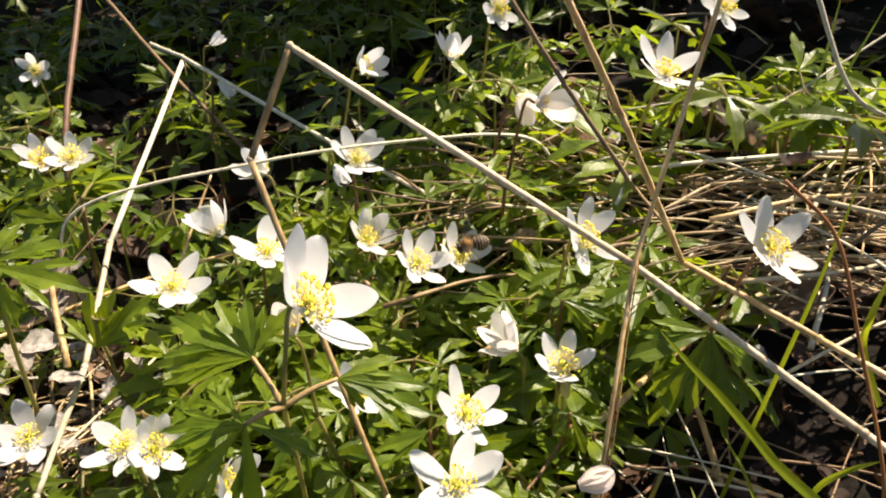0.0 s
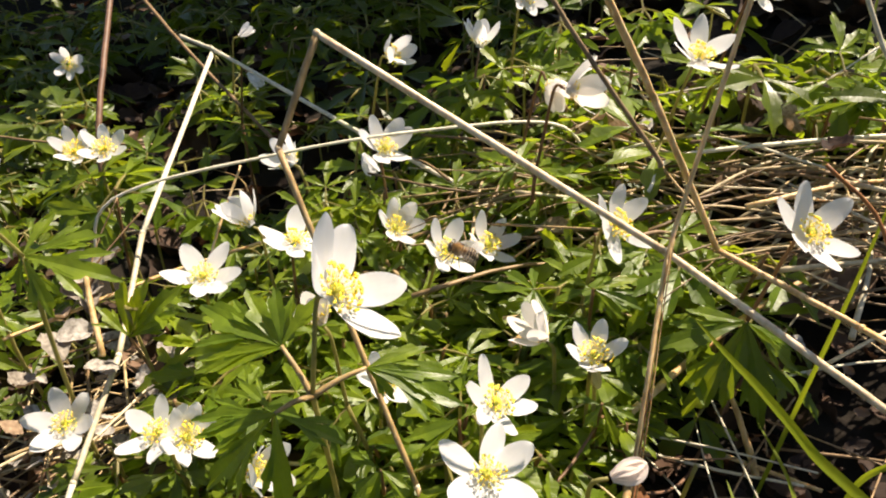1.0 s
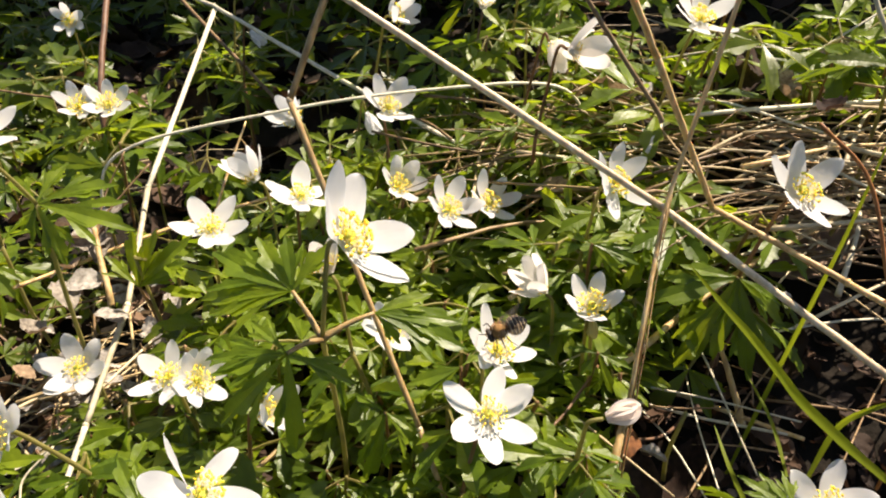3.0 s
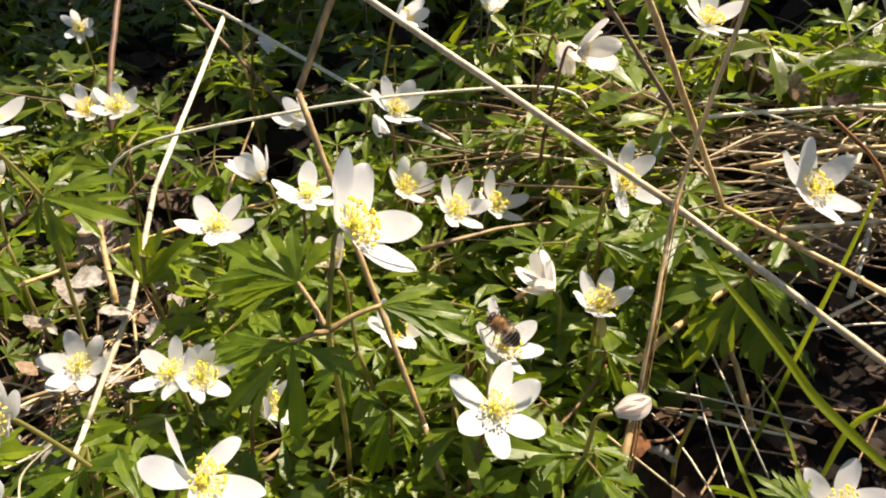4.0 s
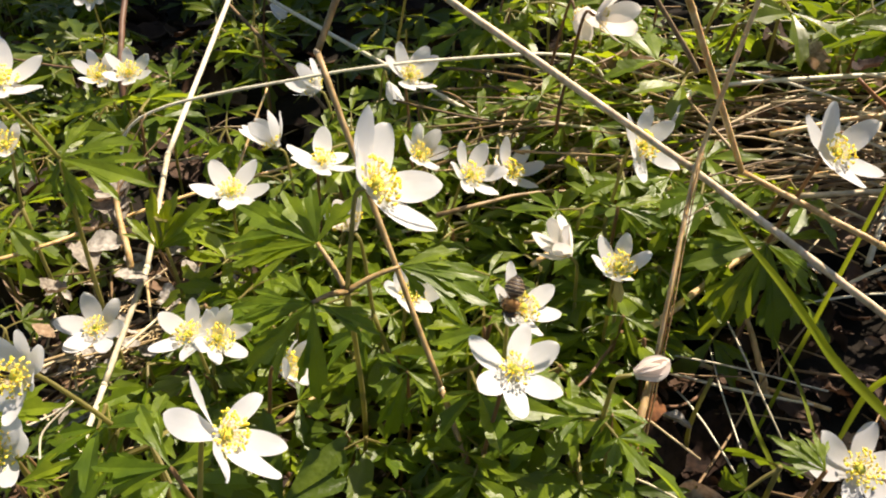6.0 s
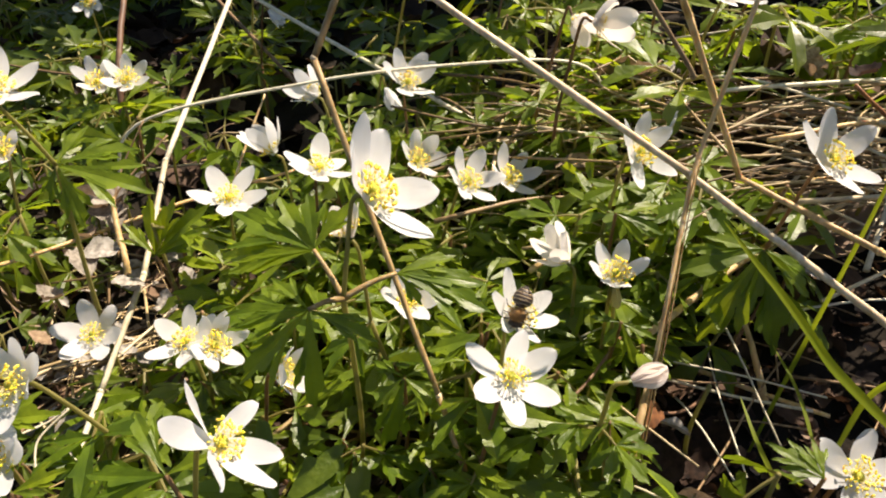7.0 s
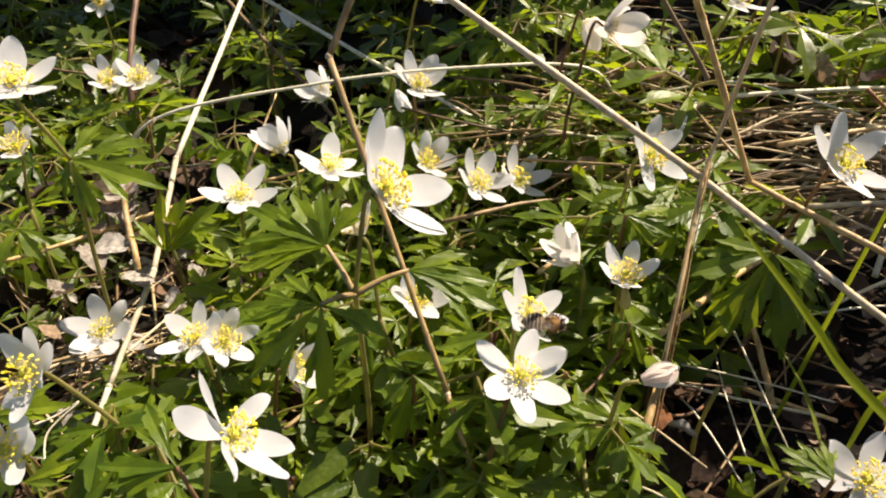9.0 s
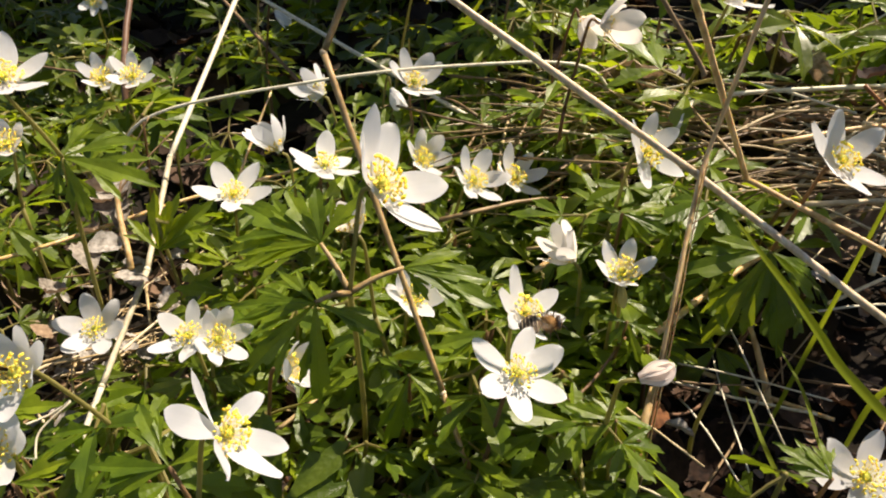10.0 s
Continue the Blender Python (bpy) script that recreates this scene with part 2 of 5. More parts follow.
# ---- anemone parts ----
def petal_mesh(seed):
    """An oblong petal with a rounded tip, 1 long."""
    rg = random.Random(seed)
    nl, nw = 12, 6
    verts, faces = [], []
    wide = rg.uniform(0.195, 0.248)
    bend, twist = rg.uniform(0.03, 0.08), rg.uniform(-0.12, 0.12)
    top = rg.uniform(0.50, 0.58)
    skew = rg.uniform(-0.05, 0.05)
    for i in range(nl + 1):
        s = 1 - (1 - i / nl) ** 1.45
        if s < top:
            k = s / top
            w = wide * (0.40 + 0.60 * (k * k * (3 - 2 * k)) ** 0.75)
        else:
            w = wide * max(0.0, 1 - ((s - top) / (1 - top)) ** 2.0) ** 0.55
        w = max(w, 0.02)
        for k in range(nw + 1):
            u = -1 + 2 * k / nw
            x = s
            y = u * w + skew * s * s
            z = -bend * math.sin(math.pi * s) + 0.06 * (u * w / wide) ** 2 * wide + twist * u * s * wide
            z += 0.014 * math.sin(7 * s + seed) * u + 0.005 * rg.uniform(-1, 1)
            verts.append((x, y, z))
    for i in range(nl):
        for k in range(nw):
            a = i * (nw + 1) + k
            faces.append((a, a + nw + 1, a + nw + 2, a + 1))
    return verts, faces


PETALS = [mesh_of("petal", *petal_mesh(s), PETAL) for s in range(7)]
PETAL_GREEN = petal_material("petal_greenish", (0.62, 0.58, 0.26), (0.52, 0.47, 0.20), (0.75, 0.68, 0.28))
PETALS_GREEN = [mesh_of("petal_greenish", *petal_mesh(s), PETAL_GREEN) for s in range(30, 32)]
PETAL_BUD = petal_material("petal_bud", (0.86, 0.80, 0.75), (0.80, 0.70, 0.64), (0.88, 0.80, 0.71))
PETALS_BUD = [mesh_of("petal_bud", *petal_mesh(s), PETAL_BUD) for s in range(33, 35)]
PETALS_PINK = [mesh_of("petal_blush", *petal_mesh(s), PETAL_PINK) for s in range(20, 24)]


def pistil_mesh(seed):
    """A knobbly green head of carpels, in one piece."""
    v, f = ellipsoid((0, 0, 0), 1, 1, 1, None, 20, 14)
    out = []
    for p in v:
        knob = math.sin(9 * math.atan2(p.y, p.x) + 3 * seed) * math.sin(8 * p.z + seed)
        out.append(p * (0.105 + 0.016 * knob * math.sqrt(max(0, 1 - p.z * p.z))) + Vector((0, 0, 0.085)))
    return mesh_of("pistil", out, f, PISTIL)


def stamen_mesh(seed):
    rg = random.Random(seed)
    b = Build().add(tube([Vector((0, 0, 0)), Vector((0.03, 0, 0.5)), Vector((0, 0, 1))], 0.016, 0.013, 4), 0)
    turn = Vector((0, 0, 1)).rotation_difference(Vector((rg.uniform(-1, 1), rg.uniform(-1, 1), rg.uniform(0.2, 1)))).to_matrix()
    return b.add(ellipsoid((0, 0, 1), 0.062, 0.085, 0.14, turn, 6, 4), 1).mesh("stamen", [FILAMENT, ANTHER])


def stamen_layout():
    rg = random.Random(8)
    out = []
    for i in range(72):
        th = radians(6 + 62 * ((i + 0.5) / 72) ** 0.75 + rg.uniform(-7, 7))
        az = i * 2.39996 + rg.uniform(-0.2, 0.2)
        base = Vector((0.07 * math.cos(az), 0.07 * math.sin(az), 0.02))
        out.append((base, base + Vector((math.sin(th) * math.cos(az), math.sin(th) * math.sin(az), math.cos(th))) * rg.uniform(0.19, 0.37)))
    return out


STAMEN, STAMEN_LAYOUT = [stamen_mesh(s) for s in range(4)], stamen_layout()
PISTILS = [pistil_mesh(s) for s in range(2)]


def lobe(length, width, rg, droop, fold, teeth=1.0):
    """One leaflet along +x: narrow at its foot, widest past the middle, coarsely toothed towards the point."""
    n = 16
    verts, faces = [], []
    cut, wide = rg.uniform(0.46, 0.56), rg.uniform(0.52, 0.62)
    bow, off = rg.uniform(-0.10, 0.10), rg.randrange(5)
    for i in range(n + 1):
        s = i / n
        if s < wide:
            w = width * (0.07 + 0.93 * (s / wide) ** 1.1)
        else:
            w = width * max(0.0, 1 - ((s - wide) / (1 - wide)) ** 1.4)
        for u in (-1, -0.5, 0, 0.5, 1):
            x, ww = s, w
            if abs(u) == 1 and cut < s < 0.97:
                tooth = (i + off + (2 if u > 0 else 0)) % 5
                ww = w * (1 + teeth * (0.20, 0.08, -0.24, -0.10, 0.04)[tooth])
                x = s + teeth * (0.045, 0.03, -0.01, -0.005, 0.0)[tooth]
            x *= length
            y = ww * u + bow * length * s * s
            z = fold * abs(u) * w - droop * length * s * s + (0.003 * rg.uniform(-1, 1) + 0.006 * math.sin(13 * s + 2 * off) * u) * length * (1 if u else 0)
            verts.append(Vector((x, y, z)))
    for i in range(n):
        for k in range(4):
            q = i * 5 + k
            faces.append((q, q + 5, q + 6, q + 1))
    return verts, faces


def creased(me):
    """Leaf halves meet in a sharp midrib."""
    me.set_sharp_from_angle(angle=radians(20))
    return me


def leaf_mesh(seed, mat, st=0.46):
    """A leaf of three leaflets, the side ones cleft, about 1 long, on a short stalk."""
    rg = random.Random(seed)
    b = Build()
    fold = rg.uniform(0.22, 0.52)
    spread = rg.uniform(48, 68)
    shapes = [(rg.uniform(0.92, 1.05), 0.158, rg.uniform(-8, 8), 0)]
    for side in (-1, 1):
        h = side * (spread + rg.uniform(-8, 8))
        shapes.append((rg.uniform(0.78, 0.92), 0.138, h, side))
        shapes.append((rg.uniform(0.5, 0.66), 0.096, h + side * rg.uniform(30, 42), side))
    for ln, w, h, side in shapes:
        v, f = lobe(ln, w, rg, rg.uniform(0.0, 0.38), fold * rg.uniform(0.7, 1.3))
        turn = Euler((0, 0, radians(h))).to_matrix() @ Euler((radians(side * rg.uniform(-10, 22) + rg.uniform(-12, 12)), radians(rg.uniform(-16, 10)), 0)).to_matrix()
        b.add(([turn @ p + Vector((st, 0, 0)) for p in v], f), 0)
    b.add(tube([Vector((0, 0, -0.03)), Vector((st * 0.5, 0, 0.0)), Vector((st + 0.02, 0, -0.004))], 0.026, 0.020, 5), 1)
    return b


LEAF_SHAPES = [leaf_mesh(s, LEAF) for s in range(14)]
LEAVES = [creased(s.mesh("leaf", [LEAF, STEM])) for s in LEAF_SHAPES]
LEAVES_DARK = [creased(leaf_mesh(s + 40, LEAF_DARK).mesh("leaf", [LEAF_DARK, STEM])) for s in range(4)]


def leaflet_mesh(seed, mat):
    """One leaflet, 1 long: a long middle lobe and one or two narrow side lobes."""
    rg = random.Random(seed)
    b = Build()
    fold, droop = rg.uniform(0.25, 0.48), rg.uniform(0.05, 0.22)
    b.add(lobe(1.0, rg.uniform(0.098, 0.118), rg, droop, fold, 1.15))
    for side in rg.choice(((-1, 1), (1,), (-1,), (-1, 1))):
        turn = Euler((radians(side * rg.uniform(2, 10)), 0, radians(side * rg.uniform(17, 24)))).to_matrix()
        v, f = lobe(rg.uniform(0.44, 0.56), rg.uniform(0.046, 0.058), rg, droop, fold, 0.9)
        b.add(([turn @ p + Vector((0.30, side * 0.03, -0.012)) for p in v], f))
    return creased(b.mesh("leaflet", mat))


LEAFLETS = [leaflet_mesh(s + 80, LEAF) for s in range(7)]
LEAFLETS_SHADE = [leaflet_mesh(s + 95, LEAF_DARK) for s in range(5)]


def leaflets(plant, at, tips, up=(0, -0.45, 0.9), pool=LEAFLETS, broad=1.15):
    """Leaflets that fan out from one joint, each reaching to its tip; places relative to the world."""
    at = Vector(at)
    for tip in tips:
        d = Vector(tip) - at
        x = d.normalized()
        y = Vector(up).cross(x).normalized()
        part("leaflet", PLANT.choice(pool), plant, frame_matrix(at - plant.location, x, y, x.cross(y), d.length) @ Euler((radians(PLANT.uniform(-14, 14)), 0, 0)).to_matrix().to_4x4() @ Matrix.Diagonal((1, broad, 1, 1)))


def leaf_pose(at, heading, rise, roll, size):
    """From a node: heading and rise in degrees, size in metres."""
    return Matrix.Translation(at) @ Euler((0, 0, radians(heading))).to_matrix().to_4x4() @ Euler((radians(roll), radians(-rise), 0)).to_matrix().to_4x4() @ Matrix.Scale(size, 4)


PLANT = random.Random(77)
BLOOMS = []


def whorl(plant, at, size, leaves=None, pool=None):
    pool = pool or LEAVES
    if leaves is None:
        h0 = PLANT.uniform(0, 360)
        leaves = [(h0 + 120 * i + PLANT.uniform(-18, 18), PLANT.uniform(-48, 15), PLANT.uniform(-26, 26), size * PLANT.uniform(0.85, 1.12)) for i in range(3)]
    for h, rise, roll, s in leaves:
        part("leaf", PLANT.choice(pool), plant, leaf_pose(at, h, rise, roll, s))


def empty(name, at):
    ob = new(name)
    ob.empty_display_size = 0.01
    ob.location = at
    return ob


def axis_frame(tilt, heading):
    a = Vector((math.sin(radians(tilt)) * math.cos(radians(heading)), math.sin(radians(tilt)) * math.sin(radians(heading)), math.cos(radians(tilt))))
    x = Vector((0, 0, 1)).cross(a).normalized()
    return a, x, a.cross(x)


def frame_matrix(at, x, y, z, size=1.0):
    m = Matrix((x, y, z)).transposed().to_4x4()
    return Matrix.Translation(at) @ m @ Matrix.Scale(size, 4)


def stem_of(plant, centre, a, base, node_at, r=0.00085, mat=None):
    neck = centre - a * 0.006
    line = spline([centre - a * 0.001, neck, node_at.lerp(neck, 0.45) + Vector((0, 0, 0.001)), node_at], 5)
    part("flower_stalk", mesh_of("flower_stalk", *tube(line, r * 0.8, r, 7, 0.04), mat or STEM), plant)
    line = spline([node_at, node_at.lerp(base, 0.5) + Vector((PLANT.uniform(-0.004, 0.004), PLANT.uniform(-0.004, 0.004), 0)), base], 5)
    part("stem", mesh_of("stem", *tube(line, r * 1.15, r * 1.3, 7, 0.04), mat or STEM), plant)


def anemone(centre, tilt, heading, size, petals, node_at=None, leaves=None, leaf=0.026, inner=1.0, pink=False, label="", name="wood_anemone", drop=None, deep=0.0042, broad=1.0, stem=None):
    """A flowering plant: the flower's centre, its axis (degrees from upright, compass), petal length in mm, and each petal's turn and opening."""
    centre = Vector(centre)
    BLOOMS.append(centre)
    a, x, y = axis_frame(tilt, heading)
    size /= 1000
    drop = drop or PLANT.uniform(0.038, 0.05)
    if node_at is None:
        back = Vector((-a.x, -a.y, 0)) * 0.018
        node_at = centre + back + Vector((PLANT.uniform(-0.006, 0.006), PLANT.uniform(-0.004, 0.008), -drop))
    node_at = Vector(node_at)
    gx, gy = node_at.x + PLANT.uniform(-0.012, 0.012), node_at.y + PLANT.uniform(0, 0.02)
    base = Vector((gx, gy, min(ground_z(gx, gy), node_at.z - 0.015) - 0.004))
    plant = empty(name, base)
    c, nd = centre - base, node_at - base
    stem_of(plant, c - a * deep, a, Vector((0, 0, 0)), nd, mat=stem or PLANT.choice((STEM, STEM, STEM_RED)))
    pool = PETALS_GREEN if pink == "green" else PETALS_BUD if pink == "bud" else PETALS_PINK if pink else PETALS
    for az, th, *more in petals:
        e = x * math.cos(radians(az)) + y * math.sin(radians(az))
        d = a * (math.cos(radians(th)) + deep / size) + e * math.sin(radians(th))
        long = size * d.length
        d.normalize()
        s = a.cross(e)
        roll = Euler((radians(more[0] if more else PLANT.uniform(-8, 8)), 0, 0)).to_matrix().to_4x4()
        part("petal", PLANT.choice(pool), plant, frame_matrix(c - a * deep, d, s, d.cross(s), long * PLANT.uniform(0.97, 1.05)) @ roll @ Matrix.Diagonal((1, broad, 1, 1)))
    if inner > 0:
        m = frame_matrix(c - a * deep * 0.7, x, y, a, 0.0165 * inner)
        for fil, tip in STAMEN_LAYOUT:
            turn = Vector((0, 0, 1)).rotation_difference(tip - fil).to_matrix().to_4x4()
            part("stamen", PLANT.choice(STAMEN), plant, m @ Matrix.Translation(fil) @ turn @ Matrix.Scale((tip - fil).length, 4))
        part("pistil", PLANT.choice(PISTILS), plant, m)
    if leaves is None:
        h0 = PLANT.uniform(0, 360)
        leaves = [(h0 + 120 * i + PLANT.uniform(-18, 18), PLANT.uniform(-28, 6), PLANT.uniform(-18, 18), leaf * PLANT.uniform(0.8, 1.05)) for i in range(3)]
    whorl(plant, nd, leaf, leaves)
    return tagged(plant, label or "white wood anemone in full bloom with yellow stamens and green leaves", "flower", "wood anemones in bloom")


# ---- the flowers, nearest first ----
anemone((-0.0698, 0.1142, 0.1402), 64, -11, 19.6, [(181, 60), (235, 42), (300, 81), (350, 102), (74, 104, 62), (120, 100)], broad=0.82, leaves=[(200, -22, 0, 0.022), (320, -26, 0, 0.022), (80, -34, 0, 0.02)], label="large white wood anemone turned sideways, golden stamens showing")
tall = anemone((-0.0372, 0.1771, 0.1821), 53, -14, 22.5, [(262, 71), (318, 70), (27, 82), (75, 66), (124, 62, 0)], stem=STEM,
        node_at=(-0.0496, 0.1752, 0.1418), leaves=[],
        broad=1.06, inner=1.3, label="tallest white wood anemone, petals cupped, over deep green leaves")
for joint, tips in (((-0.0606, 0.1860, 0.1535), [(-0.0942, 0.1848, 0.1527), (-0.0888, 0.1780, 0.1489), (-0.0931, 0.1986, 0.1607), (-0.0780, 0.2033, 0.1634), (-0.0629, 0.1981, 0.1696), (-0.0504, 0.1968, 0.1678)]),
                    ((-0.0579, 0.1620, 0.1468), [(-0.0856, 0.1627, 0.1472), (-0.0721, 0.1733, 0.1532), (-0.0814, 0.1544, 0.1424), (-0.0814, 0.1504, 0.1236), (-0.0560, 0.1467, 0.1162), (-0.0353, 0.1557, 0.1432)]),
                    ((-0.0326, 0.1820, 0.1479), [(-0.0019, 0.1817, 0.1477), (-0.0130, 0.1902, 0.1526), (0.0001, 0.1730, 0.1427), (-0.0225, 0.1777, 0.1392)])):
    fork, at = Vector((-0.0496, 0.1752, 0.1418)) - tall.location, Vector(joint) - tall.location
    part("leaf_stalk", mesh_of("leaf_stalk", *tube(spline([fork, fork.lerp(at, 0.5) + Vector((0, 0, 0.001)), at], 4), 0.0012, 0.0007, 7), STEM_TAN), tall)
    leaflets(tall, joint, tips, broad=0.95 if joint[1] < 0.17 else 1.25)
anemone((0.0065, 0.1583, 0.1269), 26, -50, 17.1, [(181, 84), (239, 90), (295, 87), (356, 83), (42, 91), (121, 89)], inner=0.9)
anemone((0.0106, 0.1880, 0.1289), 36, -23, 16.2, [(170, 84), (215, 69), (310, 91), (343, 82), (61, 78), (120, 76)], broad=0.86, label="white wood anemone on which a honey bee feeds")
anemone((-0.1407, 0.1336, 0.1382), 49, -103, 13.8, [(243, 109), (287, 84), (2, 66), (47, 84), (101, 91), (142, 91)], node_at=(-0.1266, 0.1500, 0.0999), leaves=[(20, -10, 0, 0.02), (250, -30, 0, 0.02), (140, -25, 0, 0.02)])
anemone((-0.1484, 0.1249, 0.1156), 44, -69, 14.3, [(7, 55), (43, 57), (115, 61), (175, 61), (235, 61), (295, 61)])
anemone((0.1127, 0.1403, 0.1072), 38, -82, 15.6, [(177, 99), (244, 88), (304, 88), (4, 88), (61, 95), (133, 87)])
anemone((-0.0337, 0.2250, 0.1049), 39, -61, 15.2, [(222, 47), (283, 54), (340, 56), (42, 56), (119, 47), (160, 61)])
anemone((-0.0716, 0.1723, 0.1101), 60, -20, 13.0, [(151, 42), (187, 50), (223, 36), (289, 50), (7, 48), (85, 45)])
anemone((-0.1759, 0.2251, 0.0804), 36, -76, 15.8, [(228, 70), (296, 74), (344, 70), (40, 70), (100, 76), (168, 76)], inner=0.85)
anemone((-0.1227, 0.2034, 0.0980), 19, -110, 15.5, [(239, 80), (307, 80), (357, 78), (57, 78), (112, 81), (169, 81)], inner=0.9, label="white wood anemone overlapping its neighbour, fully open")
anemone((-0.1076, 0.1991, 0.0993), 47, -37, 13.1, [(172, 67), (223, 66), (285, 67), (349, 67), (47, 65), (95, 65)], inner=0.95, label="white wood anemone overlapping its neighbour, fully open")
anemone((0.0451, 0.2056, 0.1357), 20, -82, 12.5, [(266, 62), (1, 60), (65, 70), (120, 70), (180, 65), (234, 65)])
anemone((0.1189, 0.2222, 0.1758), 38, -57, 17.8, [(192, 74), (246, 75), (312, 86), (12, 71), (70, 78), (123, 81)], broad=0.86, label="white wood anemone standing over dry grass, petals spread")
anemone((0.0594, 0.2521, 0.1624), 54, -46, 16.6, [(174, 71), (236, 90), (305, 78), (16, 78), (58, 81), (122, 77)], broad=0.86, label="white wood anemone with reflexed petals behind a dry stalk")
anemone((-0.1234, 0.2777, 0.1234), 20, -63, 18.7, [(254, 73), (289, 76), (334, 73), (42, 79), (104, 81), (171, 79)])
anemone((-0.0826, 0.2966, 0.1317), 22, -22, 18.0, [(157, 82), (213, 81), (281, 82), (347, 100), (37, 72), (110, 92)])
anemone((-0.0101, 0.2875, 0.1301), 43, -42, 16.5, [(274, 71), (333, 64), (32, 77), (97, 65), (155, 67), (214, 70)])
anemone((0.0097, 0.3010, 0.1257), 40, -37, 15.5, [(209, 69), (267, 69), (334, 66), (19, 72), (84, 66), (147, 69)])
anemone((-0.0375, 0.3230, 0.1232), 45, -45, 15.0, [(211, 60), (266, 60), (336, 62), (22, 60), (86, 58), (137, 60)], label="white wood anemone with half-cupped petals")
anemone((-0.0450, 0.3583, 0.1526), 34, -50, 18.0, [(225, 70), (283, 68), (6, 66), (37, 64), (99, 60), (149, 66)])
edge_bloom = anemone((-0.1774, 0.2212, 0.1965), 26, -41, 17.2, [(244, 75), (299, 77), (360, 76), (64, 78), (122, 75), (182, 75)], node_at=(-0.1769, 0.2400, 0.1554), leaves=[])
anemone((-0.2280, 0.2796, 0.1434), 39, -69, 10.5, [(251, 68), (286, 69), (333, 57), (41, 74), (98, 74), (166, 69)], label="small white wood anemone low among leaves")
anemone((0.1043, 0.3278, 0.2091), 25, -61, 19.2, [(227, 80), (283, 75), (9, 77), (60, 67), (117, 66), (175, 70)], leaves=[(15, 5, 0, 0.042), (140, 10, 0, 0.036), (250, -5, 0, 0.034)])
anemone((0.1495, 0.3894, 0.2261), 50, -65, 15.6, [(168, 92), (210, 86), (265, 91), (328, 93), (30, 86), (90, 86)])
anemone((-0.2527, 0.4172, 0.1280), 36, -74, 15.6, [(235, 56), (290, 70), (340, 56), (45, 63), (104, 65), (157, 60)], inner=1.15)
twin_bloom = anemone((-0.2249, 0.4032, 0.1353), 31, -66, 15.6, [(267, 72), (327, 72), (24, 72), (83, 72), (135, 72), (203, 72)], node_at=(-0.2316, 0.4050, 0.1169), leaves=[], inner=1.15)
anemone((-0.3390, 0.5859, 0.1363), 70, -70, 14.9, [(215, 67), (270, 68), (329, 69), (21, 67), (96, 68), (143, 68)], label="white wood anemone on the far shaded slope")
anemone((-0.0433, 0.4025, 0.1894), 66, -35, 14.5, [(232, 35), (293, 40), (353, 46), (36, 50), (120, 52), (175, 42)], label="white wood anemone nodding sideways, half open")
anemone((0.0339, 0.4298, 0.2166), 67, -61, 13.8, [(183, 76), (220, 80), (276, 83), (320, 90), (40, 80), (100, 80)], label="white wood anemone nodding sideways, half open")


leaflets(edge_bloom, (-0.1769, 0.2400, 0.1554), [(-0.1940, 0.2536, 0.1632), (-0.1728, 0.2594, 0.1665), (-0.1495, 0.2533, 0.1630), (-0.1371, 0.2327, 0.1512), (-0.1821, 0.2325, 0.1404), (-0.1649, 0.2291, 0.1336)])
leaflets(twin_bloom, (-0.2316, 0.4050, 0.1169), [(-0.2609, 0.3966, 0.1121), (-0.2738, 0.4003, 0.1076), (-0.2357, 0.3953, 0.0976), (-0.1982, 0.4136, 0.1219), (-0.1901, 0.4007, 0.1145), (-0.2061, 0.3972, 0.1013), (-0.2202, 0.4295, 0.1310)])


def cup(opening, spin=0):
    return [(spin + 60 * i + PLANT.uniform(-8, 8), opening + PLANT.uniform(-5, 5)) for i in range(6)]


# flowers seen from behind or half shut
anemone((0.0490, 0.3260, 0.1930), 97, 14, 17.0, [(92, 66), (148, 42), (205, 34), (262, 44), (320, 45), (30, 50)], pink=True, inner=0.8, label="blush white wood anemone seen from behind, nodding")
anemone((0.0400, 0.3420, 0.1890), 112, -58, 13.0, cup(38), pink=True, inner=0.8, label="small blush wood anemone half shut, nodding")
anemone((-0.1148, 0.3218, 0.1276), 42, 175, 17.0, [(20, 28), (80, 45), (140, 62), (200, 40), (260, 22), (320, 26)], label="half-open white wood anemone seen from the side")
anemone((0.0275, 0.2248, 0.1295), 34, 185, 13.5, [(0, 42), (62, 30), (120, 26), (180, 36), (238, 44), (292, 56)], pink=True, inner=0.5, broad=1.0, label="cream wood anemone just opening, seen from the side")
anemone((-0.1005, 0.3663, 0.1415), 70, 140, 16.0, cup(50), label="white wood anemone seen from behind")
anemone((-0.0555, 0.2155, 0.1447), 32, 150, 11.5, cup(48), pink=True, leaf=0.02, label="cream wood anemone seen from behind, under a taller bloom")
anemone((0.0062, 0.4264, 0.1907), 15, 60, 16.0, cup(45), pink=False, label="greenish white wood anemone seen from below, cupped")
anemone((0.0430, 0.1550, 0.1288), 66, 0, 11.0, cup(9, 10), broad=1.6, pink="bud", leaf=0.018, inner=0, deep=0.0, node_at=(0.0360, 0.1572, 0.1067), label="closed blush wood anemone bud leaning sideways", name="anemone_bud")
anemone((-0.1557, 0.4891, 0.1549), 120, -30, 14.0, cup(14), inner=0, deep=0.0, label="closed white wood anemone bud hanging down", name="anemone_bud")
anemone((-0.1809, 0.5599, 0.1632), 60, 30, 13.0, cup(18), inner=0, deep=0.0, label="closed white wood anemone bud in shade", name="anemone_bud")
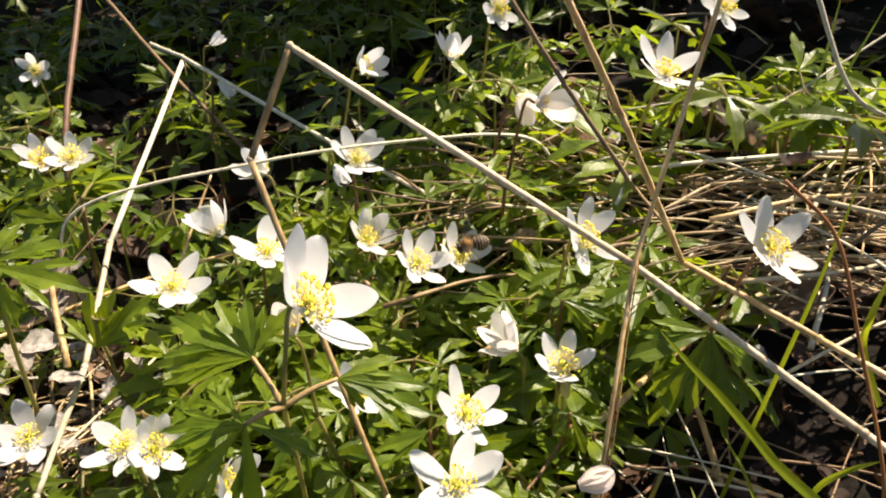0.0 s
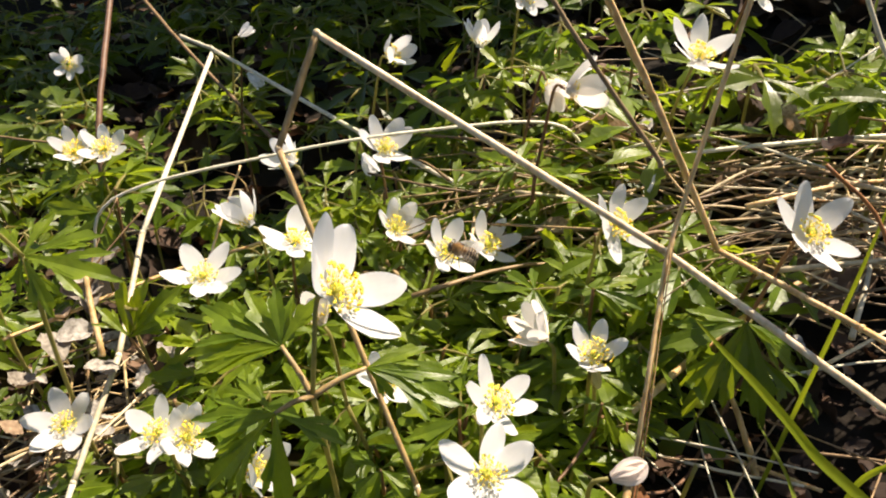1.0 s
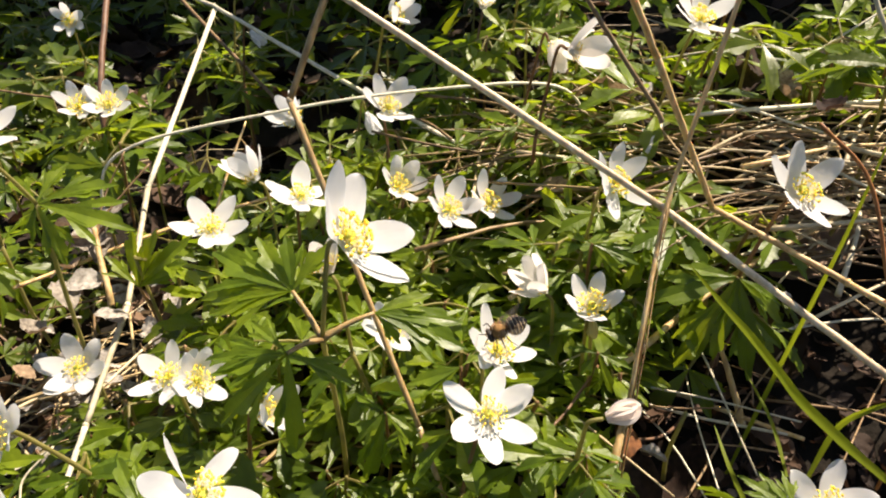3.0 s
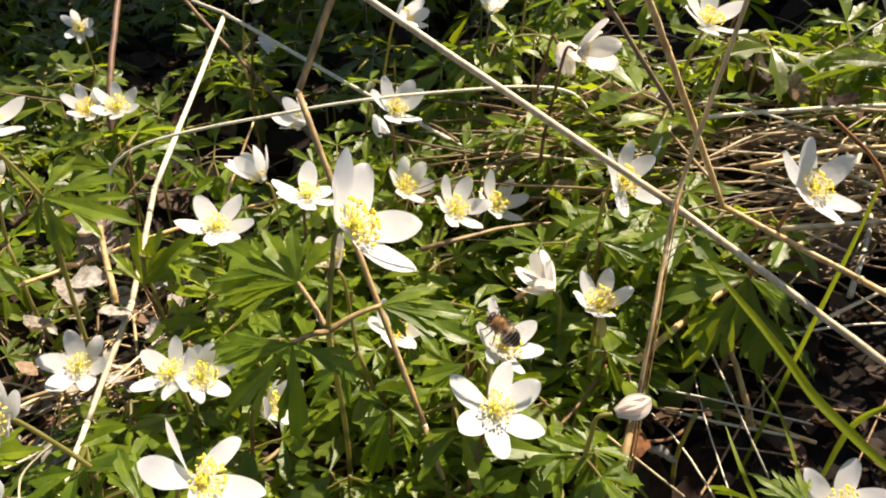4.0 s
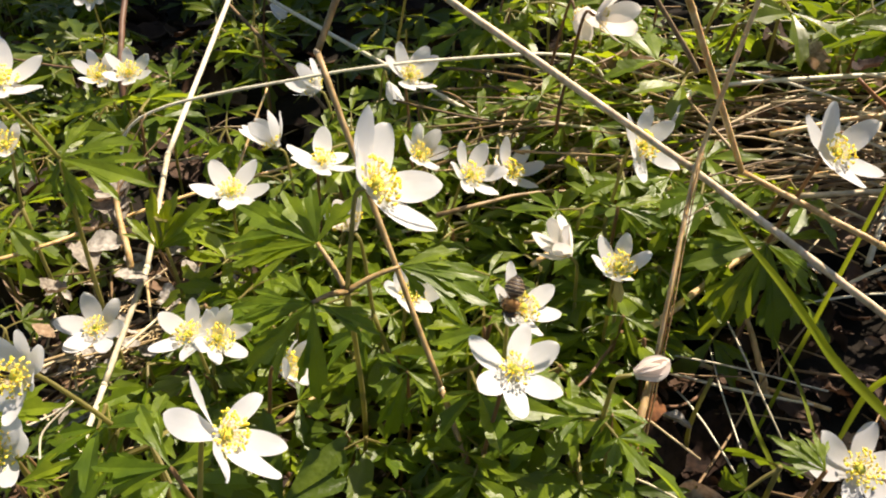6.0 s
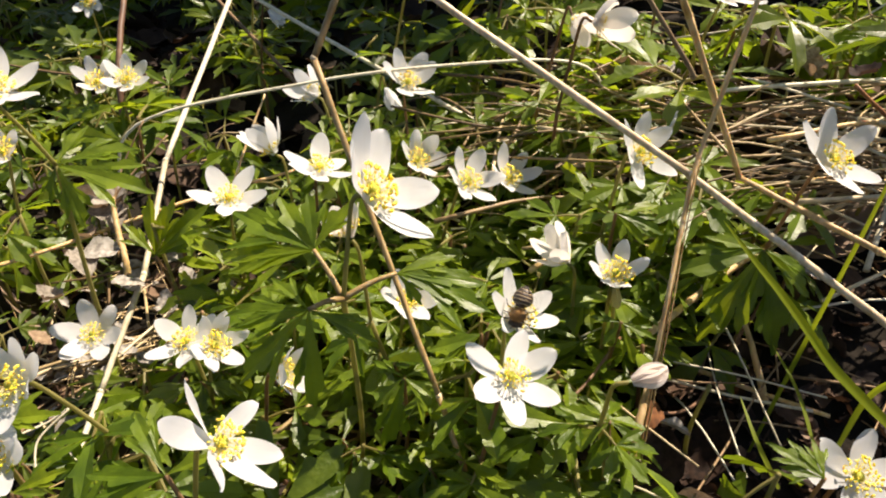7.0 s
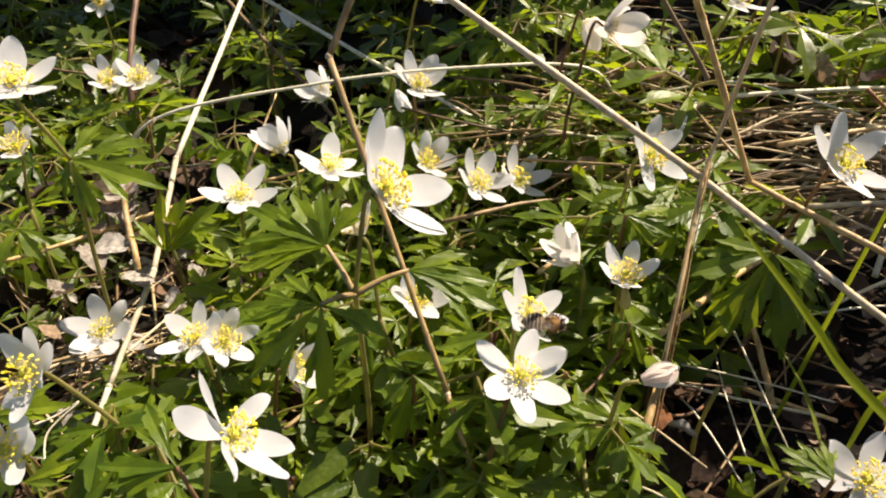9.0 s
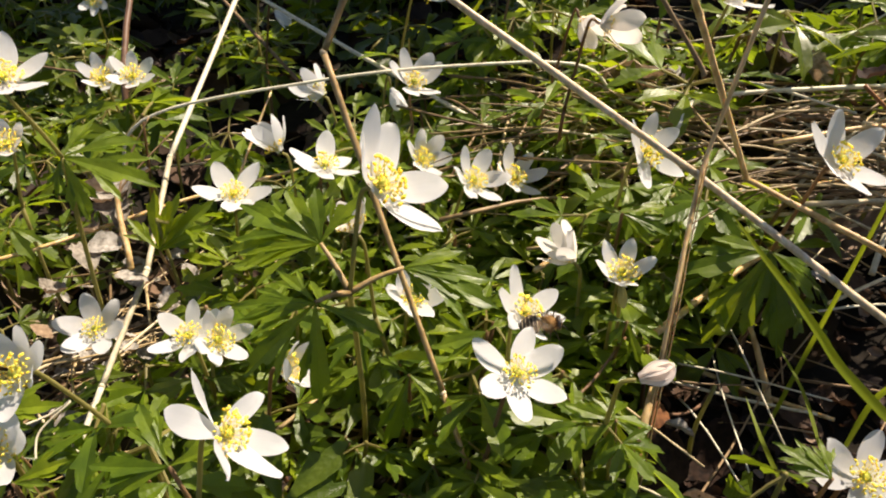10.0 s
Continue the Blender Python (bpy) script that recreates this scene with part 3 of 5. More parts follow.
anemone((-0.0594, 0.3700, 0.1436), 150, -30, 13.0, cup(14), inner=0, deep=0.0, label="closed white wood anemone bud hanging under a bloom", name="anemone_bud")
anemone((0.0465, 0.2100, 0.1263), 170, -60, 9.5, cup(10), pink="green", inner=0, deep=0.0, label="small greenish wood anemone bud hanging down", name="anemone_bud")


# ---- dry stalks, straws and grass blades ----
def stalk(name, points, r0, r1, mat, label, nodes=(), sharp=False, category="stalk", group="dry stalks", foot=None):
    at = Vector(points[0])
    P = [Vector(p) - at for p in points]
    rg = random.Random(len(label) + int(abs(at.x) * 9999))
    if sharp:
        ob = empty(name, at)
        n = len(P) - 1
        for i in range(n):
            seg = [P[i].lerp(P[i + 1], k / 10) + Vector((rg.uniform(-1, 1), rg.uniform(-1, 1), rg.uniform(-1, 1))) * r0 * 0.10 for k in range(11)]
            seg[0], seg[-1] = P[i], P[i + 1]
            ra, rb = r0 + (r1 - r0) * i / n, r0 + (r1 - r0) * (i + 1) / n
            part("segment", mesh_of("segment", *tube(seg, ra, rb, 8, 0.07, i), foot if foot and i < 3 else mat), ob)
            if i:
                part("knee", mesh_of("knee", *ellipsoid(P[i], ra * 1.15, ra * 1.2, ra * 1.3), mat), ob)
        return tagged(ob, label, category, group)
    line = [p + Vector((rg.uniform(-1, 1), rg.uniform(-1, 1), rg.uniform(-1, 1))) * r0 * 0.10 for p in spline(P, 8)]
    ob = new(name, mesh_of(name, *tube(line, r0, r1, 8, 0.07, 3, nodes), mat))
    ob.location = at
    return tagged(ob, label, category, group)


stalk("broken_stalk", [(0.006, 0.146, 0.040), (-0.0186, 0.1800, 0.0949), (-0.0646, 0.2290, 0.2046), (-0.0504, 0.2450, 0.2392), (0.0709, 0.2260, 0.1649), (0.1490, 0.1870, 0.1193), (0.205, 0.160, 0.087)],
      0.0010, 0.0016, STRAW_GREY, "tall dry grass stalk broken at two knees, straw brown", [(0.333, 0.5), (0.5, 0.3)], True, foot=STRAW_BROWN)
stalk("white_stalk", [(-0.1720, 0.1750, 0.0425), (-0.1697, 0.2100, 0.0598), (-0.1663, 0.2630, 0.0862), (-0.1818, 0.3420, 0.1086), (-0.1880, 0.5160, 0.1625)],
      0.0012, 0.0017, STRAW_PALE, "bleached dry stalk with a split node, nearly white", [(0.75, 0.5)], True)
stalk("bent_straw", [(-0.2240, 0.5520, 0.1660), (-0.1885, 0.5175, 0.1650), (-0.0659, 0.4089, 0.1403), (0.0, 0.37, 0.12)], 0.0015, 0.0013, STRAW_PALE, "thin pale straw lying across the bleached stalk", sharp=True)
stalk("twig", [(-0.285, 0.6292, 0.1843), (-0.217, 0.5521, 0.1498), (-0.137, 0.4713, 0.1087), (-0.10, 0.44, 0.08)], 0.0016, 0.0012, STRAW_DARK, "thin weathered twig leaning in the hollow", category="twig")
stalk("arched_straw", [(-0.205, 0.325, 0.09), (-0.1896, 0.3352, 0.1328), (-0.0993, 0.3472, 0.1533), (-0.0246, 0.3624, 0.1595), (0.0465, 0.3734, 0.1582), (0.07, 0.376, 0.13)], 0.0008, 0.0009, STRAW_PALE, "long thin pale straw arched over the leaves")
stalk("leaning_stalk", [(0.0220, 0.1960, 0.2860), (0.0355, 0.2050, 0.2615), (0.0586, 0.2220, 0.2228), (0.0944, 0.2405, 0.1573), (0.1309, 0.2000, 0.1507), (0.19, 0.135, 0.14)], 0.0011, 0.0012, STRAW, "dry straw-brown stalk bent at a knee", [(0.6, 0.4)], True)
stalk("upright_stalk", [(0.052, 0.165, 0.05), (0.0595, 0.1880, 0.1255), (0.0685, 0.2160, 0.1658), (0.0746, 0.2260, 0.1886), (0.0901, 0.2400, 0.2552), (0.0965, 0.2457, 0.283)], 0.0008, 0.0009, STRAW, "dry frayed stalk standing in the leaves", [(0.4, 0.5)])
for k, dx, dy, r in ((0, -0.0006, -0.0005, 0.00045), (1, 0.0006, 0.0003, 0.0004), (2, 0.0013, -0.0005, 0.0003)):
    stalk("frayed_sheath", [(0.0525 + dx * 1.6, 0.1650 + dy, 0.066), (0.0600 + dx * 1.3, 0.1880 + dy, 0.1240), (0.0650 + dx, 0.2050 + dy, 0.1500), (0.0690 + dx * 0.6, 0.2165 + dy, 0.1680 + 0.004 * k)], r * 1.2, r * 0.6, STRAW_BROWN, "torn brown sheath strip hanging along a dry stalk")
stalk("withered_straw", [(0.0100, 0.2120, 0.2750), (0.0204, 0.2090, 0.2608), (0.0365, 0.2040, 0.2383), (0.0550, 0.2000, 0.2137), (0.057, 0.1995, 0.2100)], 0.0006, 0.0008, STRAW_DARK, "thin dark withered straw hanging down")
stalk("brown_stem", [(-0.262, 0.45, 0.06), (-0.2666, 0.4773, 0.1199), (-0.2882, 0.5874, 0.1919), (-0.295, 0.62, 0.215)], 0.0024, 0.0022, BROWN, "reddish brown dead stem standing upright")
stalk("lying_straw", [(0.0824, 0.3032, 0.1513), (0.0989, 0.3217, 0.1606), (0.16, 0.322, 0.168), (0.2144, 0.3236, 0.171), (0.27, 0.325, 0.178)], 0.0010, 0.0012, STRAW_PALE, "pale straw with a knee lying level on the dry grass")
stalk("dry_curled_grass", [(0.157, 0.325, 0.255), (0.161, 0.3175, 0.2411), (0.173, 0.2996, 0.2099), (0.1894, 0.2931, 0.1984), (0.21, 0.29, 0.198)], 0.0012, 0.0008, STRAW_PALE, "dry curled grass blade, bleached")
stalk("grey_straw", [(0.155, 0.349, 0.175), (0.1712, 0.3537, 0.1835), (0.2268, 0.3714, 0.2143), (0.25, 0.379, 0.227)], 0.0005, 0.0006, STRAW_PALE, "hair-thin grey straw in the air over leaves")
stalk("rust_stem", [(0.1421, 0.1615, 0.09), (0.1421, 0.1615, 0.1194), (0.134, 0.1856, 0.1616), (0.1267, 0.2016, 0.1897), (0.1105, 0.2105, 0.2053)], 0.0006, 0.0007, RUST, "thin orange-brown withered stem")
stalk("edge_straw", [(-0.26, 0.255, 0.085), (-0.223, 0.2778, 0.088), (-0.1674, 0.3238, 0.0927), (-0.10, 0.36, 0.10)], 0.0011, 0.0010, STRAW, "straw lying among the leaves")
stalk("slanting_straw", [(0.0632, 0.2135, 0.1), (0.1108, 0.2471, 0.1182), (0.1794, 0.2825, 0.1395)], 0.0015, 0.0012, STRAW, "dry straw slanting under the stalks")


def blade(name, points, width, mat, label):
    """A grass blade: a folded ribbon that tapers to a point."""
    at = Vector(points[0])
    line = spline([Vector(p) - at for p in points], 10)
    n = len(line)
    verts, faces = [], []
    for i, p in enumerate(line):
        d = (line[min(i + 1, n - 1)] - line[max(i - 1, 0)]).normalized()
        s = d.cross(Vector((0.2, -0.75, 0.6))).normalized()
        up = s.cross(d).normalized()
        k = i / (n - 1)
        w = width * min(1, 0.6 + 2 * k) * (1 - k ** 3) ** 0.8 + 0.00015
        for u in (-1, -0.45, 0, 0.45, 1):
            verts.append(p + s * (w * u * 0.5) + up * (abs(u) * w * 0.12 + 0.0001))
    for i in range(n - 1):
        for k in range(4):
            faces.append((i * 5 + k, i * 5 + k + 1, i * 5 + k + 6, i * 5 + k + 5))
    ob = new(name, mesh_of(name, verts, faces, mat))
    ob.location = at
    return tagged(ob, label, "grass", "green grass blades")


blade("grass_blade", [(0.1449, 0.1530, 0.0976), (0.1241, 0.1550, 0.1153), (0.1128, 0.1560, 0.1256), (0.1016, 0.1570, 0.1364), (0.0923, 0.1570, 0.1479), (0.0803, 0.1570, 0.1622), (0.0698, 0.1570, 0.1737), (0.0596, 0.1580, 0.1852)], 0.0034, BLADE, "broad bright green grass blade arching over dry straw")
blade("grass_blade", [(0.11, 0.20, 0.05), (0.1194, 0.2046, 0.1043), (0.1326, 0.2136, 0.1603), (0.1446, 0.2262, 0.2025)], 0.0021, BLADE, "upright green grass blade")
blade("grass_blade", [(0.112, 0.155, 0.10), (0.1196, 0.1614, 0.1194), (0.1285, 0.162, 0.128), (0.1375, 0.1625, 0.1315)], 0.0022, BLADE, "short pale green grass blade")


stalk("forked_straw", [(-0.1772, 0.3192, 0.1420), (-0.1871, 0.3064, 0.1224), (-0.1886, 0.2910, 0.1074), (-0.1831, 0.2737, 0.0886)], 0.0004, 0.0005, STRAW_DARK, "thin curved straw hanging from a paler one")
stalk("forked_straw", [(-0.1691, 0.3251, 0.1319), (-0.1875, 0.3008, 0.1136), (-0.1888, 0.2899, 0.1057)], 0.0005, 0.0005, STRAW_DARK, "thin curved straw crossing the bleached stalk")
stalk("dry_sheath", [(-0.1892, 0.2925, 0.1117), (-0.1847, 0.2825, 0.1029), (-0.1749, 0.2657, 0.0941), (-0.1735, 0.2615, 0.0872)], 0.0014, 0.0017, STRAW, "torn brown grass sheath standing among leaves")
stalk("thin_straw", [(-0.3368, 0.4607, 0.1218), (-0.2926, 0.4597, 0.1163), (-0.2205, 0.4618, 0.1130)], 0.0008, 0.0008, STRAW_DARK, "thin straw lying behind the flowers")
stalk("curled_straw", [(-0.1815, 0.1618, 0.0794), (-0.1690, 0.1736, 0.0785), (-0.1606, 0.1770, 0.0831), (-0.1689, 0.1666, 0.0767), (-0.1665, 0.1566, 0.0699)], 0.0005, 0.0004, STRAW_PALE, "hair-thin bleached straw curling over leaves")
stalk("bare_straw", [(-0.0520, 0.1779, 0.0376), (-0.0425, 0.1978, 0.0498), (-0.0218, 0.2133, 0.0541)], 0.0009, 0.0008, STRAW, "straw slanting in the gap between leaves")
stalk("bare_straw", [(0.0666, 0.2190, 0.0746), (0.0992, 0.2085, 0.0739), (0.1292, 0.1993, 0.0756)], 0.0007, 0.0006, STRAW_PALE, "bright thin straw over dark soil")
stalk("bare_straw", [(0.0888, 0.2292, 0.0701), (0.1149, 0.2174, 0.0680), (0.1360, 0.1986, 0.0738)], 0.0011, 0.0008, STRAW, "dry straw over dark soil")
stalk("bare_straw", [(0.0769, 0.1655, 0.0636), (0.0943, 0.1872, 0.0686), (0.1129, 0.2111, 0.0770), (0.1353, 0.2327, 0.0907)], 0.0005, 0.0004, STRAW_DARK, "long dark straw slanting over soil")
stalk("bent_straw", [(0.1210, 0.2480, 0.0930), (0.1076, 0.2350, 0.0780), (0.0965, 0.2220, 0.0694), (0.0872, 0.2080, 0.0698), (0.0756, 0.1970, 0.0742), (0.0586, 0.1900, 0.0809)], 0.0008, 0.0006, BROWN, "thin bent brown dead stem over dark soil")
stalk("split_stalk", [(0.1186, 0.2151, 0.0640), (0.1123, 0.2198, 0.0815), (0.1048, 0.2248, 0.0996)], 0.0017, 0.0010, STRAW, "short split dry stalk standing in straw")
stalk("split_stalk", [(0.0502, 0.1628, 0.0804), (0.0526, 0.1703, 0.0923), (0.0573, 0.1818, 0.1008)], 0.0018, 0.0014, STRAW, "frayed foot of a dry stalk, orange brown")
stalk("creeping_stem", [(0.0213, 0.1727, 0.0987), (0.0337, 0.1841, 0.0970), (0.0519, 0.2107, 0.1004)], 0.0006, 0.0006, STEM_RED, "reddish creeping stem under the leaves")
blade("grass_blade", [(0.0968, 0.1513, 0.0865), (0.0905, 0.1634, 0.0970), (0.0885, 0.1784, 0.1023)], 0.0016, BLADE, "thin upright green grass blade")
blade("grass_blade", [(0.1108, 0.1626, 0.0940), (0.1090, 0.1801, 0.1032), (0.1035, 0.1968, 0.1114)], 0.0014, BLADE, "thin curved green grass blade")
blade("grass_blade", [(0.1799, 0.3373, 0.1547), (0.1959, 0.3475, 0.1928), (0.2205, 0.3684, 0.2292)], 0.0020, BLADE, "thin upright green grass blade")
blade("grass_blade", [(0.1958, 0.3694, 0.1705), (0.2064, 0.3860, 0.1996), (0.2170, 0.4056, 0.2339)], 0.0018, BLADE, "thin upright green grass blade")
blade("grass_blade", [(0.1465, 0.1825, 0.1359), (0.1408, 0.1918, 0.1522), (0.1406, 0.1933, 0.1649), (0.1470, 0.1997, 0.1761)], 0.0036, BLADE, "yellow-green folded grass blade")
stalk("thin_straw", [(-0.1359, 0.3057, 0.1032), (-0.1297, 0.3245, 0.1237), (-0.1209, 0.3456, 0.1477)], 0.0009, 0.0005, STRAW, "thin upright straw behind the flowers")


# ---- dry grass mat and fallen leaves ----
def straw_mat():
    rg = random.Random(5)
    b = Build()
    zones = [(0.17, 0.30, 0.12, 0.045, 210, 8), (0.15, 0.20, 0.09, 0.06, 30, -25), (0.03, 0.365, 0.065, 0.030, 75, 7), (-0.05, 0.25, 0.15, 0.10, 26, 0), (-0.205, 0.275, 0.06, 0.05, 85, 40),
             (0.05, 0.50, 0.35, 0.12, 140, 0)]
    for cx, cy, sx_, sy_, count, ang in zones:
        for i in range(count):
            x, y = rg.gauss(cx, sx_ * 0.6), rg.gauss(cy, sy_ * 0.6)
            z = ground_z(x, y) + rg.uniform(0.002, 0.03) + (rg.uniform(0.02, 0.05) if ang in (7, 8) else 0.0)
            h = radians(ang + rg.gauss(0, 36 if ang == 8 else 48 if ang else 80))
            ln = rg.uniform(0.03, 0.13)
            d = Vector((math.cos(h), math.sin(h), rg.gauss(0, 0.12)))
            p = Vector((x, y, z))
            mid = p + Vector((rg.uniform(-1, 1), rg.uniform(-1, 1), rg.uniform(0, 1))) * (0.004 + 0.06 * ln)
            if ang and ang != 7 and i < 34 and cx > 0:
                ob = new("straw", mesh_of("straw", *tube(spline([-d * ln / 2, mid - p, d * ln / 2], 4), rg.uniform(0.5, 1) ** 2 * (0.0014 if ang > 0 else 0.0007), rg.uniform(0.0003, 0.0005 if ang < 0 else 0.0009), 6, 0.06, i), rg.choice((STRAW, STRAW_PALE, STRAW_PALE, STRAW_DARK) if ang > 0 else (STRAW_PALE, STRAW_DARK, STRAW_DARK))))
                ob.location = p
                tagged(ob, "dry straw lying in the matted grass", "straw", "loose straws")
                continue
            b.add(tube(spline([p - d * ln / 2, mid, p + d * ln / 2], 3), rg.uniform(0.25, 1) ** 2 * 0.0013, rg.uniform(0.0003, 0.0009), 5))
    tagged(new("dry_grass", b.mesh("dry_grass", CHAFF)), "matted dry straw lying on the ground", "dry grass", kind="stuff")


def dead_leaf(b, at, rg, size, tumble=1.0):
    n, m = 8, 6
    verts, faces = [], []
    turn = Euler((rg.gauss(0, 0.35) * tumble, rg.gauss(0, 0.35) * tumble, rg.uniform(0, 6.28))).to_matrix()
    curl, cup_ = rg.uniform(-0.6, 0.6), rg.uniform(0.1, 0.8)
    for i in range(n + 1):
        s = i / n
        w = 0.33 * math.sin(math.pi * (0.06 + 0.9 * s)) ** 0.8 * (1 + 0.12 * rg.uniform(-1, 1))
        for k in range(m + 1):
            u = -1 + 2 * k / m
            verts.append(at + turn @ (Vector((s - 0.5, u * w, cup_ * u * u * w + curl * (s - 0.5) ** 2 + 0.055 * rg.uniform(-1, 1))) * size))
    for i in range(n):
        for k in range(m):
            a = i * (m + 1) + k
            faces.append((a, a + m + 1, a + m + 2, a + 1))
    b.add((verts, faces))


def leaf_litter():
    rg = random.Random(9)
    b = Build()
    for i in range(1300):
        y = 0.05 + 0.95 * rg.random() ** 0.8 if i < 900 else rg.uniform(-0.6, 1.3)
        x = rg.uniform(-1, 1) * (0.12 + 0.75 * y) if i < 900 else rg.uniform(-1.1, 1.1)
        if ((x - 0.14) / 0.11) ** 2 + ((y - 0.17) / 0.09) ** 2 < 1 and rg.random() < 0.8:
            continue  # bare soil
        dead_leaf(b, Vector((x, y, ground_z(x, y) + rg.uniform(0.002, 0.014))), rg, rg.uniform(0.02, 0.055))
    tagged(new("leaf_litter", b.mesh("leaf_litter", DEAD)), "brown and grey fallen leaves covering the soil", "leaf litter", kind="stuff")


def gap_straws():
    """Thin withered stems in the dark gap between the leaves."""
    rg = random.Random(71)
    for i in range(7):
        x, y = rg.gauss(-0.042, 0.014), rg.gauss(0.200, 0.018)
        p = Vector((x, y, ground_z(x, y) + rg.uniform(0.006, 0.03)))
        h, ln = rg.uniform(0, 3.14), rg.uniform(0.025, 0.06)
        d = Vector((math.cos(h), math.sin(h), rg.uniform(-0.1, 0.5))) * (ln / 2)
        ob = new("straw", mesh_of("straw", *tube(spline([-d, Vector((0, 0.003, 0.003)), d], 4), rg.uniform(0.0004, 0.0008), 0.0004, 6, 0.06, i), STRAW_DARK if i % 3 else BROWN))
        ob.location = p
        tagged(ob, "thin withered brown stem lying between leaves", "straw", "loose straws")


straw_mat()
gap_straws()
leaf_litter()


def fallen_leaf(at, size, mat, label, seed):
    rg = random.Random(seed)
    b = Build()
    dead_leaf(b, Vector((0, 0, 0)), rg, size)
    ob = new("fallen_leaf", b.mesh("fallen_leaf", mat))
    ob.location = at
    tagged(ob, label, "fallen leaf", "single fallen leaves")


def dead_paint(name, dark, light, through_light=(0.4, 0.25, 0.14)):
    m = streaked(name, [(0.32, dark), (0.62, light)], 420, 0.8, 0.2, (1, 1, 1))
    return glow_through(m, through_light, 0.15)


GREY_LEAF = dead_paint("grey_dead_leaf", (0.15, 0.135, 0.115), (0.42, 0.395, 0.35))
BUFF_LEAF = dead_paint("buff_dead_leaf", (0.19, 0.13, 0.085), (0.40, 0.30, 0.20))
# Rust brown brought close to black, with the ground's shade in the colour.
RUST_LEAF_SHADED = dead_paint("rust_dead_leaf_shaded", (0.010, 0.006, 0.0045), (0.036, 0.020, 0.013), (0.10, 0.055, 0.035))
ORANGE_LEAF = dead_paint("orange_dead_leaf", (0.06, 0.024, 0.009), (0.16, 0.065, 0.022), (0.35, 0.16, 0.06))
fallen_leaf((-0.1924, 0.3029, 0.1033), 0.026, GREY_LEAF, "pale grey weathered leaf lying in the sun", 1)
fallen_leaf((-0.2053, 0.3150, 0.1048), 0.022, GREY_LEAF, "pale grey weathered leaf lying in the sun", 2)
fallen_leaf((-0.1892, 0.3121, 0.1085), 0.02, GREY_LEAF, "pale grey weathered leaf lying in the sun", 21)
fallen_leaf((-0.1941, 0.2954, 0.1008), 0.02, GREY_LEAF, "pale grey weathered leaf lying in the sun", 22)
fallen_leaf((-0.2027, 0.2847, 0.0935), 0.018, BUFF_LEAF, "buff brown dead leaf between stems", 3)
fallen_leaf((-0.1708, 0.2572, 0.0844), 0.014, GREY_LEAF, "pale curled dead leaf at a straw", 4)
fallen_leaf((-0.2040, 0.2440, 0.0848), 0.018, GREY_LEAF, "crumpled grey dead leaf on the ground", 5)
fallen_leaf((-0.2014, 0.2268, 0.0756), 0.011, BUFF_LEAF, "buff brown dead leaf between stems", 6)
fallen_leaf((0.1628, 0.3885, 0.1638), 0.045, RUST_LEAF_SHADED, "rust-brown curled dead leaf, colour darkened for shade", 7)
fallen_leaf((0.1626, 0.3553, 0.1662), 0.026, GREY_LEAF, "pale curled dead leaf by a straw", 8)
fallen_leaf((0.1464, 0.3420, 0.1430), 0.030, BUFF_LEAF, "pinkish buff dead leaf in dry grass", 9)
fallen_leaf((0.1324, 0.3300, 0.1422), 0.026, BUFF_LEAF, "pinkish buff dead leaf in dry grass", 10)
fallen_leaf((0.0716, 0.1858, 0.0776), 0.012, GREY_LEAF, "grey curled dead leaf on dark soil", 11)
fallen_leaf((0.0601, 0.1807, 0.0894), 0.014, ORANGE_LEAF, "small orange-brown withered leaf", 12)
fallen_leaf((0.0647, 0.1773, 0.0647), 0.030, RUST_LEAF_SHADED, "brown dead leaf on the soil, colour darkened for shade", 13)
fallen_leaf((0.0875, 0.1867, 0.0590), 0.034, RUST_LEAF_SHADED, "brown dead leaf on the soil, colour darkened for shade", 14)
fallen_leaf((0.0409, 0.3163, 0.1251), 0.020, BUFF_LEAF, "small rounded buff dead leaf", 16)
fallen_leaf((0.0751, 0.3991, 0.1425), 0.036, BUFF_LEAF, "buff dead leaf behind the flowers", 17)
fallen_leaf((0.0892, 0.3819, 0.1527), 0.030, GREY_LEAF, "grey dead leaf behind the flowers", 18)
fallen_leaf((0.1327, 0.2379, 0.1150), 0.010, GREY_LEAF, "pale curled dead leaf under a stalk", 19)
fallen_leaf((0.1276, 0.2378, 0.2005), 0.014, RUST_LEAF_SHADED, "curled rust-red withered leaf on a stem", 20)


fallen_leaf((0.0780, 0.1620, 0.0600), 0.022, GREY_LEAF, "small mottled grey dead leaf on dark soil", 23)


for k, spot in enumerate([(-0.2075, 0.3050, 0.1060), (-0.1970, 0.3000, 0.1030), (-0.1867, 0.2880, 0.1000), (-0.1862, 0.2680, 0.0960), (-0.1928, 0.2600, 0.0960), (-0.1669, 0.2500, 0.0910)]):
    fallen_leaf(spot, (0.018, 0.021, 0.015)[k % 3], GREY_LEAF, "crumpled pale grey dead leaf lying among stems", 40 + k)


